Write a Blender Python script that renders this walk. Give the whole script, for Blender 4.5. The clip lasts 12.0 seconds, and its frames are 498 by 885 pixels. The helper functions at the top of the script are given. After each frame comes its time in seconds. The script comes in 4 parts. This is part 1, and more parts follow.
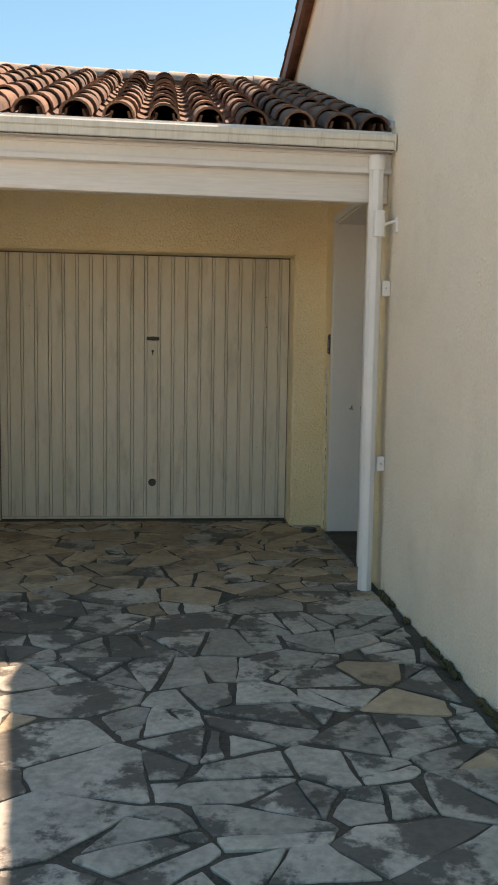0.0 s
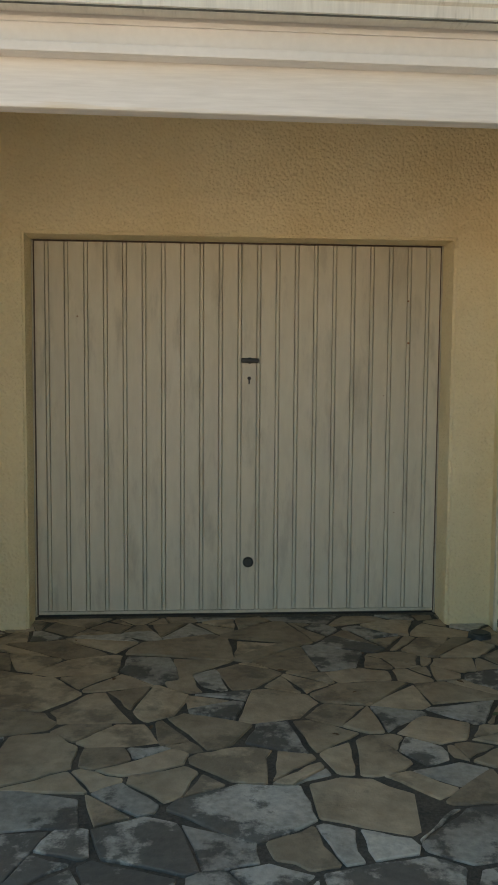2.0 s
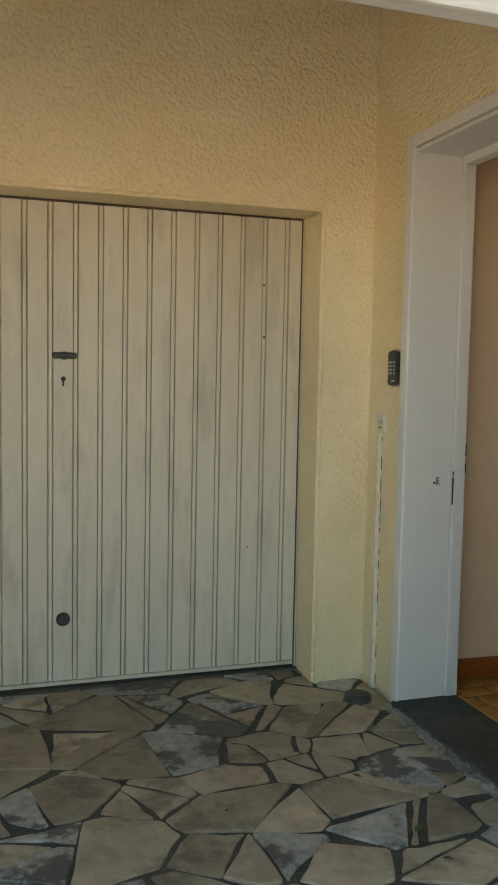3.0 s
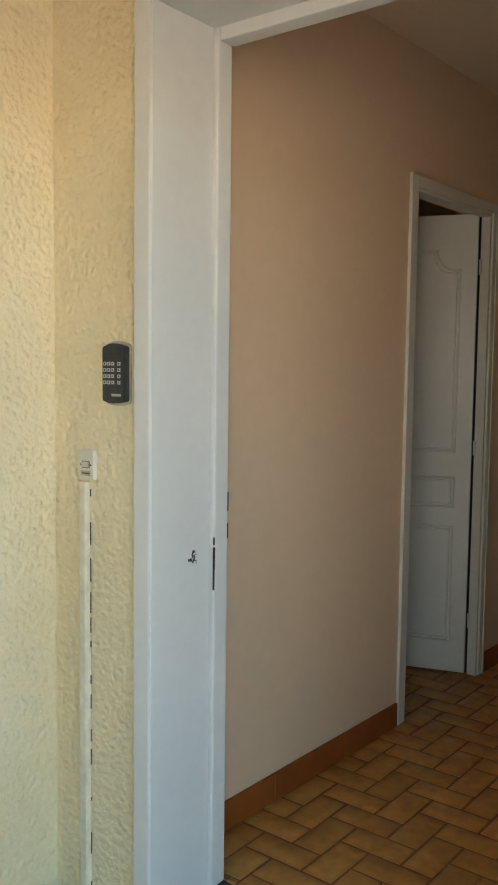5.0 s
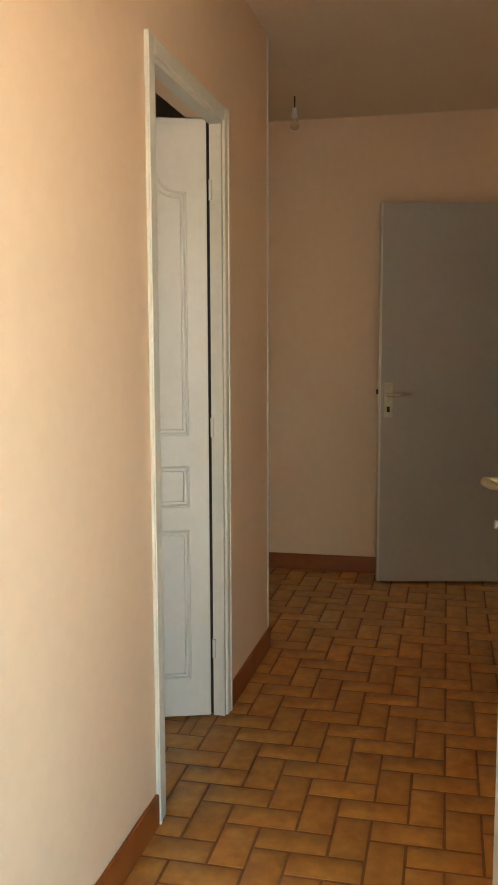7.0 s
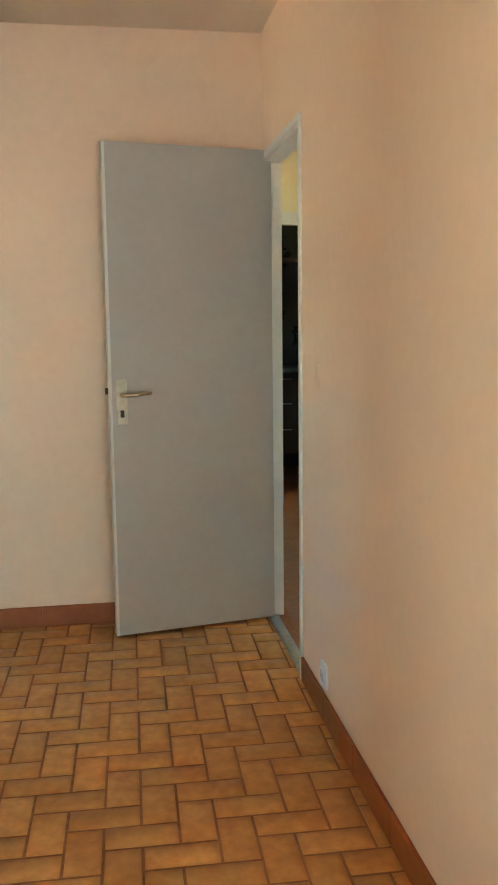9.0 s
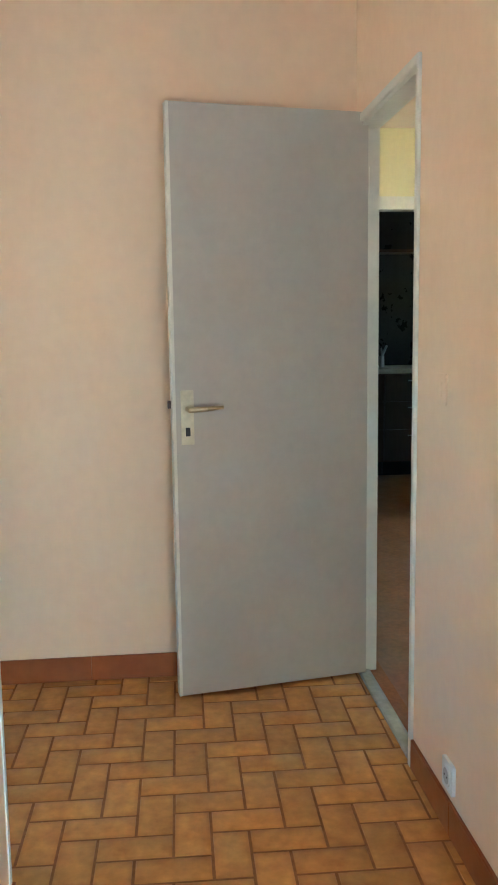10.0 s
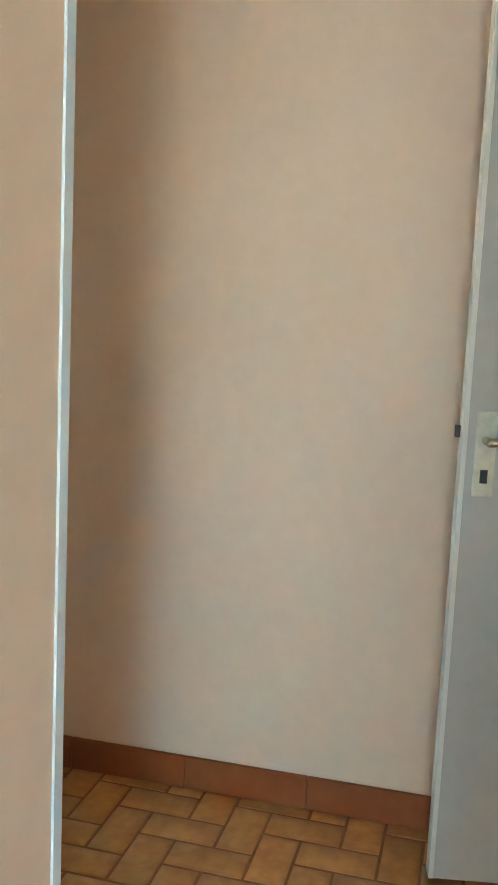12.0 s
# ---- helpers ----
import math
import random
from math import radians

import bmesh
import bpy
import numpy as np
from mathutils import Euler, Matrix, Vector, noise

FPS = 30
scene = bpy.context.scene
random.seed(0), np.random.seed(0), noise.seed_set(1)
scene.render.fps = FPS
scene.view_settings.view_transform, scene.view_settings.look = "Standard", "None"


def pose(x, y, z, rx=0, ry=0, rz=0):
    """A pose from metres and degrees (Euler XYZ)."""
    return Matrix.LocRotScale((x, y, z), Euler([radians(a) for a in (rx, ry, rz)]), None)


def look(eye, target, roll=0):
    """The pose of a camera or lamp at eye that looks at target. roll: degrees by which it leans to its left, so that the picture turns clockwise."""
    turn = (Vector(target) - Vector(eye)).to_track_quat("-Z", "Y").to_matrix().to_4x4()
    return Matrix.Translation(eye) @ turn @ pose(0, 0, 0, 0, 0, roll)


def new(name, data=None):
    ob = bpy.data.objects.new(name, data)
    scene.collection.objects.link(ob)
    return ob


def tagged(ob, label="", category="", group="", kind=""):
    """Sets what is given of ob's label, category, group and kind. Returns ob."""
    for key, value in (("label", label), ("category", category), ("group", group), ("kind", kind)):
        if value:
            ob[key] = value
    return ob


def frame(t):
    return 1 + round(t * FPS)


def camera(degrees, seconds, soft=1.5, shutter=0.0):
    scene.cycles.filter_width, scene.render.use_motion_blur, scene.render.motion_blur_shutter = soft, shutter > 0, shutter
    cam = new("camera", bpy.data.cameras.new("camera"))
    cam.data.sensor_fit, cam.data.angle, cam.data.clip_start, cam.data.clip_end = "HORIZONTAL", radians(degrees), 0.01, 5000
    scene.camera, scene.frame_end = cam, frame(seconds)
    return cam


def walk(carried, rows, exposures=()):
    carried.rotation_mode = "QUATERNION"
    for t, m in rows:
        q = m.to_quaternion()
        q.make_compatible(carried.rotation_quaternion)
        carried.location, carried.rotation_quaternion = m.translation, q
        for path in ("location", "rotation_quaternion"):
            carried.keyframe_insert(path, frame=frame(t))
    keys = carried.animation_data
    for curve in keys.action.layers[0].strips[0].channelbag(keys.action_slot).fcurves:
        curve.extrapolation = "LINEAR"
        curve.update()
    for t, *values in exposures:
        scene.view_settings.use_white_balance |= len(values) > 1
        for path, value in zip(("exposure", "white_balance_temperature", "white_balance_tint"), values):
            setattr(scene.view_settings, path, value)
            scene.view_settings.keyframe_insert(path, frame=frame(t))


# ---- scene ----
cam = camera(32.3, 12.0, soft=1.8)
PATH = [
    (0, (0.691, 0.965, 1.243), (0.894, 2.944, 1.042), 0.9),
    (0.5, (0.576, 1.401, 1.265), (0.55, 3.392, 1.078), 0.8),
    (1, (0.47, 1.884, 1.287), (0.469, 3.875, 1.101), 0.9),
    (1.5, (0.409, 2.414, 1.301), (0.423, 4.406, 1.124), 1.0),
    (2, (0.309, 2.918, 1.298), (0.445, 4.907, 1.135), 0.4),
    (2.1, (0.293, 3.035, 1.298), (0.489, 5.019, 1.138), 0.3),
    (2.5, (0.278, 3.436, 1.3), (0.683, 5.386, 1.125), 0.8),
    (2.7, (0.27, 3.651, 1.287), (0.763, 5.582, 1.123), 0.9),
    (4.3, (0.173, 5.082, 1.35), (1.45, 6.608, 1.149), 1.9),
    (4.5, (0.259, 5.265, 1.348), (1.654, 6.685, 1.156), 1.6),
    (5, (0.462, 5.588, 1.342), (2.042, 6.803, 1.177), 0.7),
    (5.5, (0.703, 5.838, 1.349), (2.38, 6.916, 1.186), -0.2),
    (6, (0.869, 6.066, 1.345), (2.68, 6.892, 1.149), -0.4),
    (6.5, (1.013, 6.236, 1.348), (2.926, 6.79, 1.155), 0.2),
    (7, (1.23, 6.371, 1.299), (3.174, 6.782, 1.072), -0.2),
    (7.5, (1.471, 6.499, 1.311), (3.449, 6.695, 1.086), -0.6),
    (7.7, (1.552, 6.525, 1.293), (3.538, 6.615, 1.071), -0.6),
    (9.3, (2.485, 6.626, 1.301), (4.441, 6.305, 1.03), -0.7),
    (9.5, (2.586, 6.624, 1.31), (4.548, 6.335, 1.049), -0.8),
    (10, (2.953, 6.668, 1.31), (4.925, 6.474, 1.038), -0.8),
    (10.5, (3.308, 6.661, 1.282), (5.289, 6.558, 1.026), -1.1),
    (11, (3.649, 6.581, 1.324), (5.612, 6.841, 1.04), -2.0),
    (11.5, (3.844, 6.644, 1.292), (5.797, 6.992, 1.036), 0.5),
    (12, (3.959, 6.652, 1.239), (5.887, 7.119, 0.982), 2.6),
]
EXPOSURES = [
    (0.0, 1.12, 8700, 23), (0.5, 0.82, 8700, 20), (1.0, 0.84, 8600, 19), (1.5, 1.04, 8500, 20), (2.5, 1.68, 8900, 21), (4.5, 2.5, 7500, 19), (5.5, 3.05, 7700, 19), (6.5, 4.02, 8000, 20), (7.0, 4.42, 8200, 20),
    (7.5, 5.15, 8300, 18), (8.7, 5.6, 7000, 12), (9.4, 6.15, 5450, 6), (10.5, 6.0, 5600, 8), (11.0, 5.98, 5550, 7), (12.0, 6.05, 5150, 1),
]
walk(cam, [(t, look(eye, target, roll)) for t, eye, target, roll in PATH], EXPOSURES)

# ---- world, sun, exposure ----
world = bpy.data.worlds.new("sky")
scene.world = world
world.use_nodes = True
SUN_DIR = Vector((0.354, 0.395, 1.0)).normalized()
wn = world.node_tree
sky = wn.nodes.new("ShaderNodeTexSky")
sky.sky_type = "NISHITA"
sky.sun_disc = False
sky.dust_density, sky.ozone_density = 0.3, 1.3
sky.sun_elevation = math.asin(SUN_DIR.z)
sky.sun_rotation = math.atan2(SUN_DIR.x, SUN_DIR.y)
deep = wn.nodes.new("ShaderNodeHueSaturation")    # a deep clean blue
deep.inputs["Hue"].default_value, deep.inputs["Saturation"].default_value = 0.482, 1.26
wn.links.new(sky.outputs["Color"], deep.inputs["Color"])
wn.links.new(deep.outputs["Color"], wn.nodes["Background"].inputs["Color"])
wn.nodes["Background"].inputs["Strength"].default_value = 0.10
sun = new("sun", bpy.data.lights.new("sun", "SUN"))
sun.data.energy, sun.data.angle, sun.data.color = 5.0, radians(0.5), (1.0, 0.93, 0.82)
sun.matrix_world = look(SUN_DIR * 30, (0, 0, 0))

# fill lamp added in the open entrance to lift the daylight in the corridor
day = new("entrance_fill", bpy.data.lights.new("entrance_fill", "AREA"))
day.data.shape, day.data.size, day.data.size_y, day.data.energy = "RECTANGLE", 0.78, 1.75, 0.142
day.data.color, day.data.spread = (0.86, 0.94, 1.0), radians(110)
day.matrix_world = look((2.18, 6.52, 1.08), (4.0, 6.52, 1.58))    # tilted up to spare the floor and light the ceiling


# ---- mesh helpers ----
def boxes(*spans, bevel=0.0, segs=2):
    """One bmesh of boxes, each (x0, x1, y0, y1, z0, z1)."""
    bm = bmesh.new()
    for x0, x1, y0, y1, z0, z1 in spans:
        m = Matrix.Translation(((x0 + x1) / 2, (y0 + y1) / 2, (z0 + z1) / 2)) @ Matrix.Diagonal((x1 - x0, y1 - y0, z1 - z0, 1))
        bmesh.ops.create_cube(bm, size=1, matrix=m)
    if bevel:
        bmesh.ops.bevel(bm, geom=bm.edges[:], offset=bevel, segments=segs, affect="EDGES", profile=0.6)
    return bm


def rod(p, q, r0, r1=None, sides=16, bm=None, caps=True):
    """A cylinder or cone from p to q."""
    bm = bm or bmesh.new()
    p, q = Vector(p), Vector(q)
    m = Matrix.Translation((p + q) / 2) @ (q - p).to_track_quat("Z", "Y").to_matrix().to_4x4()
    bmesh.ops.create_cone(bm, cap_ends=caps, segments=sides, radius1=r0, radius2=r0 if r1 is None else r1, depth=(q - p).length, matrix=m)
    return bm


def extrude_profile(points, axis, a, b):
    """A prism: a closed profile of (u, v) swept along an axis from a to b. axis x: (u, v) = (y, z); y: (x, z); z: (x, y)."""
    bm = bmesh.new()
    place = {"x": lambda s, u, v: (s, u, v), "y": lambda s, u, v: (u, s, v), "z": lambda s, u, v: (u, v, s)}[axis]
    ends = [[bm.verts.new(place(s, u, v)) for u, v in points] for s in (a, b)]
    n = len(points)
    for i in range(n):
        j = (i + 1) % n
        bm.faces.new((ends[0][i], ends[0][j], ends[1][j], ends[1][i]))
    bm.faces.new(ends[0][::-1])
    bm.faces.new(ends[1])
    bmesh.ops.recalc_face_normals(bm, faces=bm.faces[:])
    return bm


def rounded_rect(x0, x1, y0, y1, r, n=4):
    pts = []
    for cx, cy, a0 in ((x1 - r, y1 - r, 0), (x0 + r, y1 - r, 90), (x0 + r, y0 + r, 180), (x1 - r, y0 + r, 270)):
        for i in range(n + 1):
            a = radians(a0 + 90 * i / n)
            pts.append((cx + r * math.cos(a), cy + r * math.sin(a)))
    return pts


def mesh_of(name, bm, material, smooth=0):
    me = bpy.data.meshes.new(name)
    if smooth:
        for f in bm.faces:
            f.smooth = True
    bm.to_mesh(me)
    bm.free()
    if smooth:
        me.set_sharp_from_angle(angle=radians(smooth))
    me.materials.append(material)
    return me


def part(name, bm, material, parent=None, label="", smooth=0):
    """One mesh object under a thing or a part (or at top level)."""
    ob = new(name, mesh_of(name, bm, material, smooth))
    if parent:
        ob.parent = parent
    return tagged(ob, label) if label else ob


def thing(name, label, category, at=(0, 0, 0), group="", turn=0.0):
    ob = new(name)
    ob.matrix_world = pose(*at, 0, 0, turn)
    ob.empty_display_size = 0.1
    return tagged(ob, label, category, group)


def structure(name, bm, material, label, category, smooth=0):
    return tagged(part(name, bm, material, None, "", smooth), label, category, "", "structure")


# ---- materials ----
def material(name, dark, light, scale=3.0, rough=0.7, metal=0.0, fine=40.0, fine_mix=0.25, bump=0.1, bump_scale=60.0, dist=0.004,
             stain=None, stain_scale=1.2, stain_at=(0.52, 0.68), stain_mix=0.6, per_piece=0.0, stretch=(1, 1, 1), rough_vary=0.12, cells=0.0, spec=0.5, loose=0.0):
    """A two-scale mottled surface in world coordinates, with fine grain, relief and, where given, stains of their own shape."""
    mt = bpy.data.materials.new(name)
    mt.use_nodes = True
    nt = mt.node_tree
    bs = nt.nodes["Principled BSDF"]
    N, L = nt.nodes.new, nt.links.new
    geo = N("ShaderNodeNewGeometry")
    mp = N("ShaderNodeMapping")
    mp.inputs["Scale"].default_value = stretch
    L(geo.outputs["Position"], mp.inputs["Vector"])

    def noise_at(s, detail=5.0, roughness=0.55):
        n = N("ShaderNodeTexNoise")
        n.inputs["Scale"].default_value, n.inputs["Detail"].default_value, n.inputs["Roughness"].default_value = s, detail, roughness
        L(mp.outputs["Vector"], n.inputs["Vector"])
        return n.outputs["Fac"]

    def ramp(fac, lo, hi):
        r = N("ShaderNodeMapRange")
        r.inputs["From Min"].default_value, r.inputs["From Max"].default_value = lo, hi
        L(fac, r.inputs["Value"])
        return r.outputs["Result"]

    def mix(fac, a, b, kind="MIX"):
        m = N("ShaderNodeMix")
        m.data_type, m.blend_type = "RGBA", kind
        for value, slot in ((fac, 0), (a, 6), (b, 7)):
            if hasattr(value, "is_output"):
                L(value, m.inputs[slot])
            else:
                m.inputs[slot].default_value = value if slot == 0 else (*value, 1)
        return m.outputs[2]

    col = mix(ramp(noise_at(scale), 0.32, 0.68), dark, light)
    f = ramp(noise_at(fine, 3.0), 0.3, 0.7)
    col = mix(fine_mix, col, mix(f, tuple(0.45 * c for c in dark), tuple(min(1, 1.25 * c) for c in light)))
    if per_piece:
        oi = N("ShaderNodeObjectInfo")
        hsv = N("ShaderNodeHueSaturation")
        val = N("ShaderNodeMapRange")
        val.inputs["To Min"].default_value, val.inputs["To Max"].default_value = 1 - per_piece, 1 + per_piece
        L(oi.outputs["Random"], val.inputs["Value"])
        L(val.outputs["Result"], hsv.inputs["Value"])
        L(col, hsv.inputs["Color"])
        col = hsv.outputs["Color"]
    if stain:
        raw = noise_at(stain_scale, 8.0, 0.68)
        if loose:    # each piece has its own stains, and more or fewer of them
            own = N("ShaderNodeObjectInfo")
            far = N("ShaderNodeVectorMath")
            far.operation = "MULTIPLY_ADD"
            L(own.outputs["Random"], far.inputs[0])
            far.inputs[1].default_value = (0.6, 0.8, 0.0)
            L(mp.outputs["Vector"], far.inputs[2])
            L(far.outputs["Vector"], raw.node.inputs["Vector"])
            shift = N("ShaderNodeMath")
            shift.operation = "MULTIPLY_ADD"
            odd = N("ShaderNodeMath")
            odd.operation = "FRACT"
            ten = N("ShaderNodeMath")
            ten.operation = "MULTIPLY"
            ten.inputs[1].default_value = 7.31
            L(own.outputs["Random"], ten.inputs[0])
            L(ten.outputs[0], odd.inputs[0])
            L(odd.outputs[0], shift.inputs[0])
            shift.inputs[1].default_value = loose
            L(raw, shift.inputs[2])
            raw = shift.outputs[0]
            # the large worn oil stain in the middle of the drive
            off = N("ShaderNodeVectorMath")
            off.operation = "SUBTRACT"
            L(geo.outputs["Position"], off.inputs[0])
            off.inputs[1].default_value = (0.1, 4.75, 0.0)
            wide = N("ShaderNodeVectorMath")
            wide.operation = "MULTIPLY"
            L(off.outputs["Vector"], wide.inputs[0])
            wide.inputs[1].default_value = (1.05, 1.25, 0.0)
            size = N("ShaderNodeVectorMath")
            size.operation = "LENGTH"
            L(wide.outputs["Vector"], size.inputs[0])
            oil = N("ShaderNodeMapRange")
            oil.inputs["From Min"].default_value, oil.inputs["From Max"].default_value = 0.45, 1.0
            oil.inputs["To Min"].default_value, oil.inputs["To Max"].default_value = 0.085, 0.0
            L(size.outputs["Value"], oil.inputs["Value"])
            plus = N("ShaderNodeMath")
            L(raw, plus.inputs[0])
            L(oil.outputs["Result"], plus.inputs[1])
            raw = plus.outputs[0]
        s = ramp(raw, *stain_at)
        sm = N("ShaderNodeMath")
        sm.operation = "MULTIPLY"
        sm.inputs[1].default_value = stain_mix
        L(s, sm.inputs[0])
        col = mix(sm.outputs[0], col, stain)
    L(col, bs.inputs["Base Color"])
    rr = N("ShaderNodeMapRange")
    rr.inputs["To Min"].default_value, rr.inputs["To Max"].default_value = max(0.03, rough - rough_vary), min(1, rough + rough_vary)
    L(noise_at(scale * 2.3), rr.inputs["Value"])
    L(rr.outputs["Result"], bs.inputs["Roughness"])
    bs.inputs["Metallic"].default_value = metal
    bs.inputs["Specular IOR Level"].default_value = spec
    if bump:
        bp = N("ShaderNodeBump")
        bp.inputs["Strength"].default_value, bp.inputs["Distance"].default_value = bump, dist
        h = noise_at(bump_scale, 4.0, 0.6)
        if cells:
            v = N("ShaderNodeTexVoronoi")
            v.feature = "SMOOTH_F1"
            v.inputs["Scale"].default_value = cells
            L(mp.outputs["Vector"], v.inputs["Vector"])
            ad = N("ShaderNodeMath")
            ad.operation = "SUBTRACT"
            L(h, ad.inputs[0])
            L(v.outputs["Distance"], ad.inputs[1])
            h = ad.outputs[0]
        L(h, bp.inputs["Height"])
        L(bp.outputs["Normal"], bs.inputs["Normal"])
    return mt


M_YELLOW = material("yellow_render", (0.87, 0.715, 0.455), (0.92, 0.795, 0.555), 2.0, 0.9, fine=60, fine_mix=0.06, bump=0.75, bump_scale=60, dist=0.012, cells=64, stain=(0.62, 0.47, 0.28), stain_scale=1.6, stain_mix=0.16)
M_CREAM = material("cream_render", (0.90, 0.78, 0.635), (0.94, 0.84, 0.705), 1.4, 0.9, fine=70, fine_mix=0.1, bump=0.9, bump_scale=80, dist=0.010, cells=80, stain=(0.56, 0.48, 0.39), stain_scale=1.1, stain_mix=0.25)
M_PEACH = material("peach_paint", (0.835, 0.60, 0.415), (0.872, 0.645, 0.455), 1.2, 0.6, fine=25, fine_mix=0.05, bump=0.12, bump_scale=120, dist=0.001, stain=(0.58, 0.41, 0.28), stain_scale=1.7, stain_at=(0.6, 0.8), stain_mix=0.2)
M_CEIL = material("ceiling_paint", (0.77, 0.61, 0.45), (0.82, 0.665, 0.50), 1.5, 0.8, bump=0.2, bump_scale=150, dist=0.001, fine_mix=0.05)
M_KITWALL = material("pale_yellow_paint", (0.74, 0.66, 0.36), (0.78, 0.70, 0.42), 1.5, 0.7, bump=0.1, fine_mix=0.05)
M_PLAIN = material("plain_plaster", (0.6, 0.56, 0.5), (0.68, 0.64, 0.58), 1.5, 0.85, bump=0.2)
M_WHITE = material("white_gloss_paint", (0.70, 0.71, 0.70), (0.75, 0.755, 0.735), 2.0, 0.38, fine=30, fine_mix=0.05, bump=0.12, bump_scale=90, dist=0.001)
M_TRIM = material("cream_white_paint", (0.70, 0.67, 0.58), (0.76, 0.73, 0.65), 3.0, 0.5, fine=40, fine_mix=0.07, bump=0.15, bump_scale=70, dist=0.001)
M_DOORW = material("white_door_paint", (0.70, 0.68, 0.62), (0.76, 0.74, 0.68), 2.0, 0.45, fine_mix=0.05, bump=0.1, bump_scale=90, dist=0.001)
M_GREY = material("grey_door_paint", (0.49, 0.452, 0.405), (0.54, 0.502, 0.45), 1.6, 0.5, fine=30, fine_mix=0.06, bump=0.1, bump_scale=110, dist=0.001)
M_GARAGE = material("cream_sheet_metal", (0.60, 0.55, 0.445), (0.67, 0.625, 0.52), 1.5, 0.5, fine=35, fine_mix=0.1, bump=0.06, stretch=(1, 1, 0.22), stain=(0.30, 0.27, 0.215), stain_scale=9, stain_at=(0.53, 0.70), stain_mix=0.5)
M_BEAM = material("weathered_white_wood", (0.67, 0.665, 0.645), (0.76, 0.755, 0.74), 2.5, 0.6, fine=22, fine_mix=0.14, bump=0.25, bump_scale=40, dist=0.003, stretch=(0.3, 3, 4.5), stain=(0.60, 0.51, 0.36), stain_scale=4, stain_at=(0.56, 0.66), stain_mix=0.4)
M_FASCIA = material("white_fascia_board", (0.68, 0.677, 0.66), (0.76, 0.757, 0.745), 2.0, 0.5, fine_mix=0.06, bump=0.1, stain=(0.5, 0.46, 0.38), stain_scale=3, stain_at=(0.6, 0.8), stain_mix=0.3)
M_GUTTER = material("streaked_gutter_plastic", (0.60, 0.59, 0.54), (0.70, 0.69, 0.63), 3.0, 0.45, fine=25, fine_mix=0.1, bump=0.05, stretch=(7, 1, 0.7), stain=(0.22, 0.22, 0.19), stain_scale=4, stain_at=(0.58, 0.74), stain_mix=0.6)
M_PVC = material("white_pvc", (0.72, 0.72, 0.72), (0.78, 0.78, 0.78), 2.0, 0.4, fine_mix=0.04, bump=0.03)
M_BROWNV = material("brown_verge_board", (0.12, 0.06, 0.04), (0.18, 0.09, 0.06), 4, 0.7)
M_STONE = material("flagstone", (0.28, 0.252, 0.212), (0.51, 0.468, 0.408), 7.0, 0.66, fine=38, fine_mix=0.32, bump=0.8, bump_scale=26, dist=0.008, per_piece=0.28, stain=(0.05, 0.045, 0.039), stain_scale=3.2, stain_at=(0.55, 0.60), stain_mix=0.8, loose=0.08)
M_TANSTONE = material("ochre_flagstone", (0.31, 0.222, 0.146), (0.48, 0.372, 0.258), 5.0, 0.66, fine=24, fine_mix=0.22, bump=0.8, bump_scale=20, dist=0.010, per_piece=0.30, stain=(0.10, 0.08, 0.058), stain_scale=3.2, stain_at=(0.57, 0.65), stain_mix=0.6, loose=0.08)
M_JOINT = material("dark_mortar", (0.042, 0.037, 0.031), (0.135, 0.112, 0.086), 6.0, 0.95, fine=80, fine_mix=0.4, bump=0.8, bump_scale=90, dist=0.006)
M_GROUND = material("gravel_ground", (0.40, 0.35, 0.27), (0.50, 0.44, 0.35), 1.5, 0.95, fine=30, fine_mix=0.3, bump=0.6)
M_MORTAR = material("pale_grey_mortar", (0.20, 0.185, 0.16), (0.34, 0.315, 0.275), 9.0, 0.95, fine=70, fine_mix=0.35, bump=0.8, bump_scale=60, stain=(0.07, 0.065, 0.055), stain_scale=9, stain_at=(0.5, 0.62), stain_mix=0.6)
M_SILL = material("dark_concrete_sill", (0.05, 0.05, 0.042), (0.095, 0.093, 0.078), 5.0, 0.85, fine=60, fine_mix=0.3, bump=0.5, bump_scale=60, stain=(0.25, 0.24, 0.21), stain_scale=7, stain_at=(0.56, 0.70), stain_mix=0.5)
M_TERRA = material("terracotta_floor_tile", (0.54, 0.20, 0.046), (0.71, 0.335, 0.088), 9.0, 0.42, fine=26, fine_mix=0.25, bump=0.2, bump_scale=30, dist=0.004, per_piece=0.12, rough_vary=0.1, spec=0.35)
